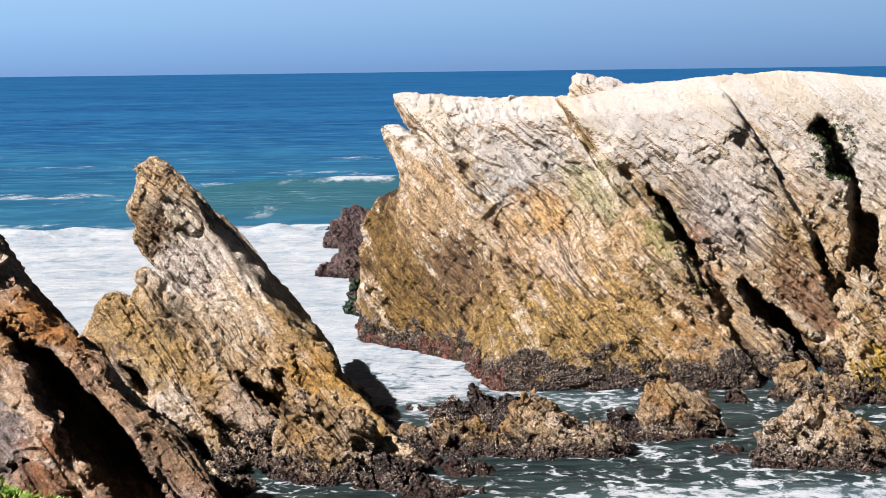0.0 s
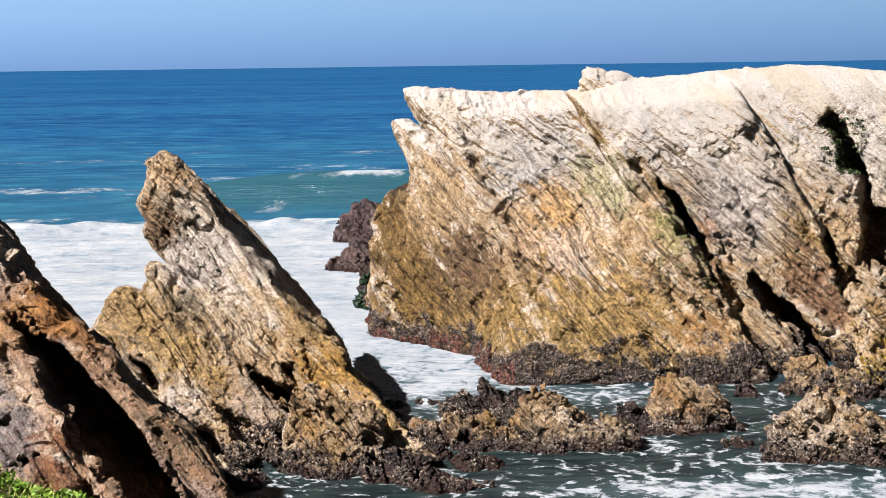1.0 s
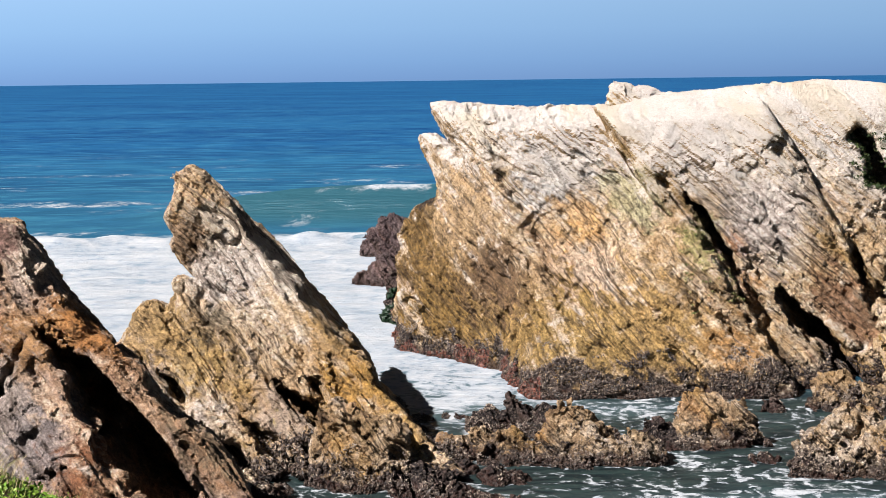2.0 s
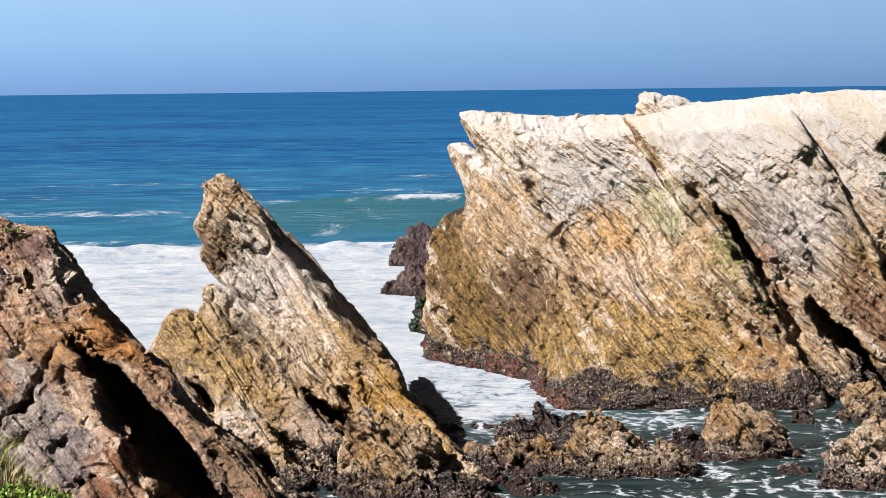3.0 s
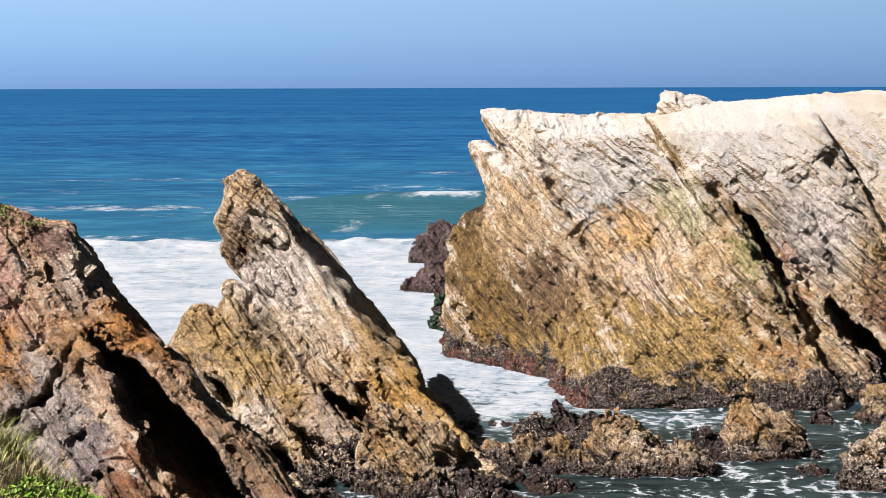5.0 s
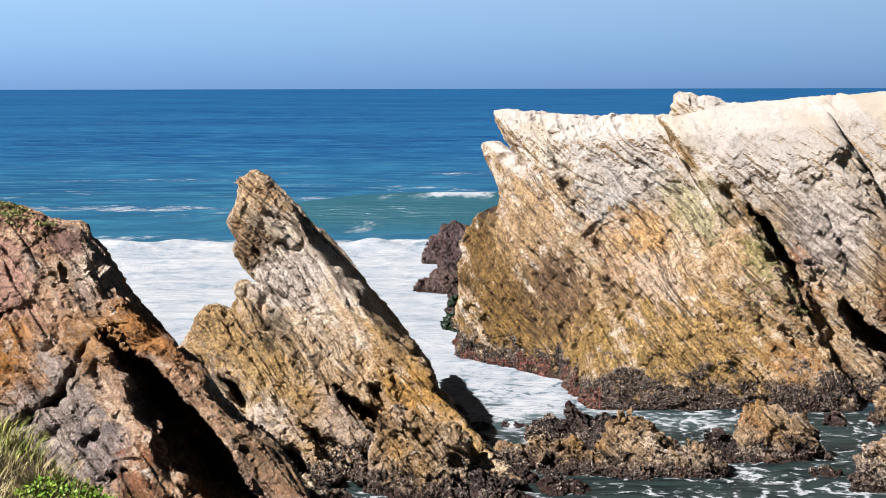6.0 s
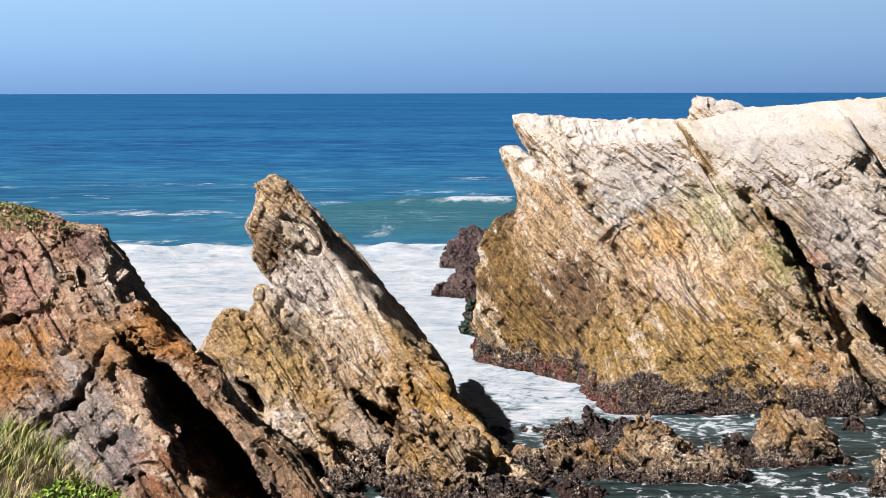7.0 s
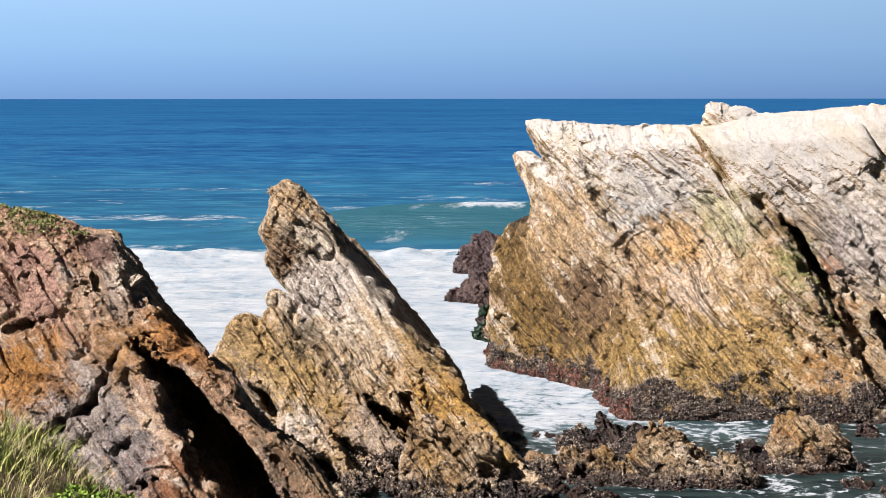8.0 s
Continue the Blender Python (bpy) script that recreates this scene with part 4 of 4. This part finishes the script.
SPUR_CLEFTS = (((-15.6, 4.0), (-14.3, 4.9), 0.35, 0.28, 58.8), ((-14.3, 4.9), (-13.3, 5.5), 0.24, 0.2, 59.2), ((-13.3, 5.5), (-12.9, 6.6), 0.2, 0.16, 60), ((-12.9, 6.6), (-12.4, 7.2), 0.16, 0.1, 60.5),
               ((-12.1, 6.9), (-11.3, 6.0), 0.25, 0.8, 61, -0.13), ((-11.3, 6.0), (-10.65, 5.2), 0.8, 1.2, 61, -0.13), ((-10.65, 5.2), (-10.1, 4.5), 1.2, 1.4, 61, -0.13), ((-10.1, 4.5), (-9.2, 3.6), 1.4, 1.35, 61, -0.13), ((-9.2, 3.6), (-8.2, 2.5), 1.35, 1.15, 61, -0.13), ((-8.2, 2.5), (-6.5, 0.6), 1.15, 0.9, 60.5, -0.13),
               ((-10.2, 2.9), (-9.4, 2.0), 0.4, 0.7, 57), ((-12.2, 3.4), (-11.5, 3.7), 0.14, 0.08, 57), ((-16.0, 7.4), (-14.8, 7.7), 0.1, 0.14, 61), ((-14.4, 8.6), (-13.2, 7.6), 0.1, 0.12, 62), ((-12.9, 8.8), (-12.3, 8.0), 0.2, 0.3, 62.5))
spur = thing("cliff_spur", (-13, 58, 0), "rusty brown cliff spur of tilted rock with a shaded gully", "cliff")
spur_rock = carve("face", (-25.5, 48.5, -1.2), (-4, 68, 11.6), 0.128, spur_body, lambda p: crag(p, 0.33, 6.5), cliff_rock, (-14, 58, 0), 0.7, 1.0, 6.5, spur, (slab_body,), (-17.6, 61, 0), SPUR_CLEFTS, 1.2)
slab = carve("slab", (-18.5, 53, -1.2), (-3.5, 68, 11.2), 0.136, slab_body, lambda p: crag(p, 0.36, 7.5), cliff_rock, (-10, 61, 0), 0.7, 1.0, 7.5, spur, (spur_body,), None, SPUR_CLEFTS, 1.2)
tagged(slab, "tilted slab of rusty rock behind the gully")


# ---- pinnacle in the middle ----
FIN = [(-17, 0.6), (-15.4, 1.9), (-14.5, 3.05), (-14.1, 3.96), (-13.45, 5.15), (-12.9, 5.33), (-12.35, 5.05), (-12.05, 5.35), (-12.24, 6.2), (-11.75, 6.25), (-11.25, 6.1), (-11.9, 6.89), (-12.3, 7.4), (-12.1, 7.79), (-12.55, 8.58), (-12.16, 9.36),
       (-12.0, 9.92), (-12.3, 10.45), (-11.9, 10.35), (-11.3, 10.65), (-10.81, 10.4), (-9.92, 9.65), (-9.25, 8.8), (-8.36, 7.91), (-7.47, 7.02), (-6.8, 6.01), (-6.02, 5.11), (-5.13, 3.88), (-4.24, 2.76), (-4.1, 2.0), (-3.24, 1.07), (-2.34, 0.06), (-0.3, -1.85), (-17, -1.85)]
FIN_JOINTS = ((((-10.58, 10.34), (-10.03, 9.59), (-9.59, 8.74), (-9.08, 7.64), (-8.37, 6.77), (-7.48, 5.96), (-7.03, 5.07), (-6.27, 4.12), (-5.43, 3.34), (-4.53, 2.64)), 7.5, 9),
    (((-8.44, 2.06), (-7.51, 0.82), (-6.39, -0.54), (-4.93, -2.57)), 2.8, 1),
    (((-9.76, 0.8), (-8.98, -0.55), (-8.2, -1.69), (-7.41, -2.71)), 2.2, 0.7),
    (((-13.03, 2.6), (-12.47, 1.58), (-11.85, 0.56)), 2.2, 0.8),
    (((-10.9, 0.11), (-10.12, -1.13), (-9.67, -1.7), (-9, -2.72)), 2.4, 0.85),
    (((-7.16, 2.29), (-6.6, 1.39), (-6.16, 0.6)), 1.4, 0.55),
    (((-6.37, 3.09), (-5.81, 1.96), (-5.14, 0.83)), 0.4, 1.4),
    (((-10.5, 6.45), (-11.06, 7.57), (-11.84, 8.47), (-12.48, 8.82)), 0.25, 1.2),
    (((-11.07, 5.77), (-11.63, 6.22), (-12.31, 6.33)), 0.4, 0.5),
    (((-8.37, 6.68), (-7.93, 5.67), (-7.26, 4.21)), 0.4, 0.9),
    (((-9.4, 4.2), (-8.39, 3.08), (-7.27, 1.95)), 0.4, 1.2),
    (((-10.64, 3.97), (-9.3, 2.51), (-8.4, 1.72)), 0.3, 1),
    (((-7.47, 6.23), (-6.36, 4.89), (-5.25, 3.54)), 0.7, 0.5),
    (((-11.65, 4.42), (-10.76, 3.52), (-9.97, 2.84)), 0.3, 0.9),
    (((-7.51, -0.32), (-6.95, -1.22), (-6.17, -2.36)), 1.5, 0.6),
    (((-8.86, 0.36), (-8.42, -0.55), (-7.3, -1.91)), 1.3, 0.55))


def fin_body(p):
    x, y, z = p
    upper = block((x, y - stepped(p, 80, FIN_JOINTS), z), [((-9, 74.6, 0), (0.1, -1, 0.45)), ((-9, 90, 5), (0.1, 1, 0.35)), ((-2.2, 80, 0), (0.77, 0.14, 0.62))], 0.3)
    k = 80 / (80 + 0.95 * (y - 80))
    d = smax(upper, outline(x * k, 14 + (z - 14) * k, FIN) + 0.17, 0.15)
    return d


def toe_body(p):
    x, y, z = p
    toe = block((x, y - stepped(p, 80, FIN_JOINTS), z), [((-6, 68.9, 0), (0.0, -1, 1.25)), ((-0.3, 70, 0), (0.77, 0.14, 0.62)), ((-4, 84, 0), (0, 1, 0.2)), ((-16, 70, 0), (-1, 0, 0.2))], 0.3)
    k = 80 / (80 + 0.95 * (y - 80))
    d = smax(toe, outline(x * k, 14 + (z - 14) * k, FIN) + 0.17, 0.15)
    return d




def fin_wear(p):
    """Full relief in front, smoother on the overhung face."""
    q = 0.87 * (p[0] + 7.6) - 0.10 * (p[1] - 76.9) + 0.46 * (p[2] - 5.5)
    return 1 - 0.7 * np.clip((q + 0.7) / 0.6, 0, 1) * np.clip((p[2] - 3.9) / 0.9, 0, 1)


fin = thing("rock_pinnacle", (-8, 78, 0), "leaning brown rock pinnacle with tilted beds and ochre streaks", "rock pinnacle")
horn = carve("horn", (-18, 70, -1.2), (1.5, 94, 11.4), 0.132, fin_body, lambda p: crag(p, 0.34, 4.5) * fin_wear(p), fin_rock, (-8, 80, 0), 0.75, lambda p: 1.2 * fin_wear(p), 4.5, fin, (toe_body,), (-16, 92, 2), (), 2.5)
toe = carve("foot", (-17.5, 64.6, -1.2), (1.5, 86, 8.6), 0.138, toe_body, lambda p: crag(p, 0.38, 5.5) * fin_wear(p), fin_rock, (-6, 74, 0), 0.75, lambda p: 1.2 * fin_wear(p), 5.5, fin, (fin_body, slab_body), (-13.5, 90, 2), (), 2.5)
tagged(toe, "sloping foot with ochre beds and dark clefts")
clumps("mussel_bed", toe, 3500, 0.0, 0.6, 0.085, mussel_shell, 26, fin)
clumps("barnacle_crust", toe, 2000, 0.2, 0.9, 0.06, barnacle_shell, 27, fin)
clumps("mussel_bed", horn, 1200, 0.0, 0.6, 0.1, mussel_shell, 28, fin, False)

# ---- boulders and reef rocks ----
ROCK_GROUPS = {"reef_rock": "low rocks in the channel", "boulder": "boulders at the pinnacle foot", "surf_rock": "rocks in the surf", "rock_spire": ""}


def low_rock(name, label, pts, y, deep, mat, seed, step=0.095, amp=0.85, lean=0.3, shells=0):
    """A low rock: its skyline pts (x, z) closed below the water, rounded off to the front and back."""
    top = max(z for _, z in pts)
    x0, x1 = min(q[0] for q in pts), max(q[0] for q in pts)
    ring = [(x0 - 0.5, -1.2)] + list(pts) + [(x1 + 0.5, -1.2)]
    mid = (x0 + x1) / 2

    def body(p):
        t = np.clip(p[2] / top, -0.5, 1)
        e = 1 - 0.55 * ((p[0] - mid) / (x1 - x0) * 2) ** 2
        d = smax(outline(p[0], p[2], ring), np.abs(p[1] - y - lean * p[2]) - deep * np.clip(e, 0.2, 1) * (1 - 0.85 * t), 0.3)
        return d

    ob = thing(name, (mid, y, 0), label, "rock", ROCK_GROUPS[name])
    rock = carve("rock", (x0 - 1.2, y - deep * 1.5 - 1, -0.7), (x1 + 1.2, y + deep * 1.5 + 1.2, top + 0.6), step, body, lambda p: crag(p, amp, seed) + amp * (0.5 * np.abs(perlin(p[0] * 0.9 + seed, p[1] * 0.9, p[2] * 0.7)) + 0.35 * np.abs(perlin(p[0] * 2.1, p[1] * 2.1 + seed, p[2] * 1.6)) - 0.3), mat, (mid, y, 0), 0.6, 1.6, seed, ob)
    if shells:
        clumps("mussel_bed", rock, shells * 2 // 3, -0.05, top * 0.15, 0.07, mussel_shell, int(seed * 3), ob)
        clumps("barnacle_crust", rock, shells // 2, 0.15, top * 0.5, 0.045, barnacle_shell, int(seed * 5), ob)
    return ob


REEF = "low pointed rock covered in mussels and barnacles, standing in foamy water"
AWASH = "low dark reef of mussels awash in the channel"
low_rock("reef_rock", REEF, [(1.06, 0.02), (1.64, 0.73), (2.4, 1.28), (2.82, 2), (3.29, 1.85), (4.14, 0.97), (5.17, 0.62), (6.15, 0.02)], 73.2, 1.5, reef_rock, 11.0, shells=1800)
low_rock("reef_rock", "low pale rock crusted with barnacles between reef rocks", [(-2.05, 0.02), (-1.2, 0.66), (0.04, 0.88), (1.08, 0.7), (1.9, 0.02)], 74.0, 1.1, reef_rock, 40.0, shells=900)
low_rock("reef_rock", AWASH, [(-0.39, 0.29), (0.28, 0.89), (1.17, 0.95), (2.06, 0.78), (3.06, 0.63), (3.61, 0.08)], 79.5, 0.9, wet_rock, 12.0, shells=1200)
low_rock("reef_rock", REEF, [(7.3, 0.02), (7.73, 1.34), (8.8, 1.67), (9.87, 1.49), (10.34, 0.83), (10.61, 0.02)], 76.2, 1.3, reef_rock, 13.0, shells=1500)
low_rock("reef_rock", AWASH, [(5.47, 0.07), (6.11, 0.6), (6.86, 0.65), (7.71, 0.43), (8.35, 0.02)], 76.0, 0.9, wet_rock, 14.0, shells=800)
low_rock("reef_rock", REEF, [(10.83, 0.02), (11.28, 1.08), (12.01, 1.67), (12.66, 2.2), (13.1, 2), (14.09, 1.24), (15.08, 0.53), (16.08, 0.02)], 70.6, 1.6, reef_rock, 15.0, shells=1800)
low_rock("reef_rock", "small pale rock with barnacles beside the rock island", [(13.8, 0.1), (14.3, 1.2), (15.0, 1.3), (15.6, 0.6), (16.0, 0.0)], 84.2, 1.0, reef_rock, 16.0, shells=700)
low_rock("reef_rock", "small pale rock with barnacles beside the rock island", [(15.3, 0.1), (15.9, 1.3), (16.5, 1.2), (17.3, 0.3), (17.7, 0.0)], 83.0, 1.0, reef_rock, 17.0, shells=700)
low_rock("rock_spire", "pale leaning rock spire with yellow lichen near the water", [(16.7, 0.0), (16.9, 1.6), (17.0, 3.4), (17.2, 4.7), (17.45, 5.3), (17.9, 4.8), (18.4, 3.8), (19.2, 2.0), (20.2, 0.0)], 84.0, 1.8, stack_rock, 18.0, lean=0.2, shells=500)
low_rock("boulder", "brown barnacled boulder at the foot of the pinnacle", [(-5.9, 0.2), (-5.6, 2.0), (-4.8, 2.5), (-3.6, 2.2), (-2.9, 1.6), (-2.5, 0.4)], 69.4, 1.5, reef_rock, 19.0, shells=900)
low_rock("boulder", "dark wet boulder at the foot of the pinnacle", [(-3.2, 0.1), (-2.7, 0.5), (-2.0, 0.65), (-1.3, 0.45), (-0.5, 0.0)], 67.6, 1.0, wet_rock, 20.0, shells=600)
low_rock("boulder", "barnacled boulder wedged between the slab and the pinnacle", [(-13.5, 0.2), (-12.2, 1.0), (-10.8, 1.15), (-9.6, 0.9), (-8.4, 0.8), (-6.6, 0.1)], 67.0, 1.7, fin_rock, 27.0, shells=300)
low_rock("reef_rock", "dark wet rock awash near the pinnacle", [(-1.0, 0.0), (-0.4, 0.35), (0.5, 0.3), (1.2, 0.0)], 66.0, 0.8, wet_rock, 21.0, shells=300)
for k, (px, py, pw, ph) in enumerate(((-0.9, 82.8, 0.5, 0.3), (1.0, 69.8, 0.9, 0.35), (10.0, 72.8, 0.8, 0.35), (12.0, 83.5, 0.5, 0.3), (-2.4, 82.0, 0.45, 0.3), (-1.2, 71.2, 0.9, 0.5), (1.6, 82.0, 0.6, 0.3))):
    low_rock("reef_rock", "small dark weed-covered rock just above the water", [(px - pw, 0.0), (px - 0.5 * pw, 0.8 * ph), (px + 0.1 * pw, ph), (px + 0.6 * pw, 0.6 * ph), (px + pw, 0.0)], py, pw * 0.8, wet_rock, 30.0 + k, 0.08, 0.4, shells=150)
low_rock("surf_rock", "dark purple-brown rock in the surf beyond the rock island", [(-8.9, 0.2), (-8.4, 1.6), (-7.7, 1.8), (-7.5, 2.8), (-6.6, 3.1), (-5.4, 2.7), (-5.0, 1.9), (-3.9, 0.0)], 157.5, 2.2, surf_dark, 22.0, 0.12, 1.1)
low_rock("surf_rock", "dark weed-covered rock washed by surf", [(-8.3, 0.0), (-7.2, 0.7), (-6.4, 1.5), (-5.0, 2.1), (-3.7, 1.9), (-3.0, 0.0)], 138.0, 1.8, surf_dark, 23.0, 0.12, 1.1)
ledge = low_rock("surf_rock", "weed-hung rock ledge with green algae, washed by surf", [(-5.4, 0.0), (-5.35, 1.9), (-4.6, 2.4), (-3.9, 2.0), (-3.4, 0.0)], 115.5, 1.2, wet_rock, 24.0, 0.11, 0.8)
clumps("green_weed", ledge.children[0], 1500, -0.1, 0.9, 0.14, weed_green, 31, ledge)

# ---- bluff under the camera ----
bx, by = np.meshgrid(np.arange(-60, 40.1, 1.0), np.arange(-60, 50.1, 1.0), indexing="ij")
bx, by = bx.ravel(), by.ravel()


def bluff_height(x, y):
    side = 0.6 * np.clip(x + 5.4, -1.5, 1.3) + 0.25 * np.clip(x + 4.1, 0, 20)
    return 12.4 - 0.085 * np.clip(y, 0, 20) - side * np.clip((y - 3) / 12, 0, 1) - np.clip(y - 19.0, 0, 60) * 1.2 + 0.08 * perlin(x * 0.5, y * 0.5, x * 0)


bz = np.maximum(bluff_height(bx, by), -2)
ni, nj = 101, 111
gid = np.arange(ni * nj).reshape(ni, nj)
quads = np.stack([gid[:-1, :-1], gid[1:, :-1], gid[1:, 1:], gid[:-1, 1:]], -1).reshape(-1, 4)
bluff = tagged(new("ground", mesh_from("ground", np.stack([bx, by, bz], 1), quads, bluff_soil)), "earthy coastal bluff with grass at its edge", "ground", kind="structure")


def blades(name, label, spots, length, width, mat, seed, lean=(0.25, 0.0), kind="stuff"):
    """Curved, tapering grass blades rooted in the ground, one mesh."""
    r = np.random.RandomState(seed)
    m = len(spots)
    ln = length * r.uniform(0.45, 1.25, m)
    ang = r.uniform(0, 2 * np.pi, m)
    bend = r.uniform(0.15, 0.75, m)
    dx, dy = np.cos(ang) * bend + lean[0], np.sin(ang) * bend + lean[1]
    wx, wy = -np.sin(ang + 0.6), np.cos(ang + 0.6)
    pts, K = [], 5
    for k in range(K):
        t = k / (K - 1)
        wd = width * (1 - t ** 1.5) * 0.5 + 0.0006
        c = np.stack([spots[:, 0] + dx * ln * t * t, spots[:, 1] + dy * ln * t * t, spots[:, 2] - 0.02 + ln * t * (1 - 0.35 * t * bend)], 1)
        pts += [c - np.stack([wx, wy, 0 * wx], 1) * wd, c + np.stack([wx, wy, 0 * wx], 1) * wd]
    v = np.stack(pts, 1).reshape(-1, 3)
    f = np.array([(2 * k, 2 * k + 1, 2 * k + 3, 2 * k + 2) for k in range(K - 1)])
    quads = (f[None] + (np.arange(m) * 2 * K)[:, None, None]).reshape(-1, 4)
    return tagged(new(name, mesh_from(name, v, quads, mat)), label, "grass", kind=kind)


def rooted(n, x0, x1, y0, y1, seed, tight=0.0):
    r = np.random.RandomState(seed)
    x, y = r.uniform(x0, x1, n), r.uniform(y0, y1, n)
    if tight:
        k = r.randint(0, max(1, n // 60), n)
        cx, cy = r.uniform(x0, x1, n), r.uniform(y0, y1, n)
        x, y = cx[k] + r.normal(0, tight, n), cy[k] + r.normal(0, tight, n)
    return np.stack([x, y, bluff_height(x, y)], 1)


blades("grass", "long green coastal grass on the bluff edge", rooted(1300, -6.3, -4.75, 16.5, 19.3, 41, 0.12), 0.34, 0.012, grass_green, 42, (0.08, 0.0))
blades("grass", "short green grass on the bluff edge", rooted(3600, -6.5, -3.6, 16.0, 19.5, 43), 0.13, 0.010, grass_green, 44, (0.05, 0.0))
blades("grass", "sparse short grass on the bluff", rooted(6000, -10, 9, -3, 16, 49), 0.13, 0.010, grass_green, 50, (0.05, 0.0))
blades("dry_grass", "dry straw-coloured grass stalks on the bluff edge", rooted(420, -6.0, -3.7, 16.8, 19.3, 45, 0.1), 0.3, 0.009, dry_straw, 46, (0.1, 0.0))


def leafy(name, label, spots, size, mat, seed, per=26, category="plant", spread=1.0):
    """Low plants with many small fleshy leaves, one mesh."""
    r = np.random.RandomState(seed)
    c = np.repeat(spots, per, 0)
    m = len(c)
    off = r.normal(size=(m, 3)) * np.array([1.0, 1.0, 0.55]) * size * 1.6 * spread
    off[:, 2] = np.abs(off[:, 2])
    c = c + off
    rot = np.linalg.qr(r.normal(size=(m, 3, 3)))[0]
    sc = size * r.uniform(0.5, 1.2, (m, 1))
    leaf = np.array([(-1, 0, 0), (-0.2, -0.55, 0.12), (0.9, -0.35, 0.0), (1.1, 0.1, -0.1), (0.8, 0.45, 0.0), (-0.2, 0.55, 0.12)])
    v = np.einsum("mij,kj->mki", rot, leaf) * sc[:, None] + c[:, None]
    f = np.array([(0, 1, 2, 5), (5, 2, 3, 4)])
    quads = (f[None] + (np.arange(m) * 6)[:, None, None]).reshape(-1, 4)
    return tagged(new(name, mesh_from(name, v.reshape(-1, 3), quads, mat)), label, category, kind="stuff")


leafy("succulent_plants", "bright green fleshy-leaved plants on the bluff edge", rooted(420, -4.6, -2.7, 17.0, 19.3, 47), 0.03, leaf_green, 48)


def perched(ob, n, x0, x1, zmin, seed, up=0.3, ymax=59.5, zmax=30.0):
    r = np.random.RandomState(seed)
    v, nr = world_verts(ob)
    ok = np.nonzero((v[:, 0] > x0) & (v[:, 0] < x1) & (v[:, 2] > zmin) & (nr[:, 2] > up) & (v[:, 1] < ymax) & (v[:, 2] < zmax))[0]
    return v[r.choice(ok, min(n, len(ok)), replace=False)].astype(float)


leafy("cliff_top_plants", "low green plants on top of the cliff spur", perched(spur_rock, 420, -20, -13.2, 9.9, 51, 0.6), 0.035, moss_green, 52, 12)
leafy("cleft_plants", "dark green plants growing in a cleft of the rock island", perched(end_block, 160, 17.4, 19.4, 8.4, 53, -1.0, 98.5, 11.0), 0.07, moss_dark, 54, 12)
leafy("cleft_moss", "yellow-green moss along the edge of a cleft in the rock island", perched(main_block, 150, 9.0, 11.6, 3.4, 55, 0.25, 95.5, 8.6), 0.045, moss_green, 56, 10)
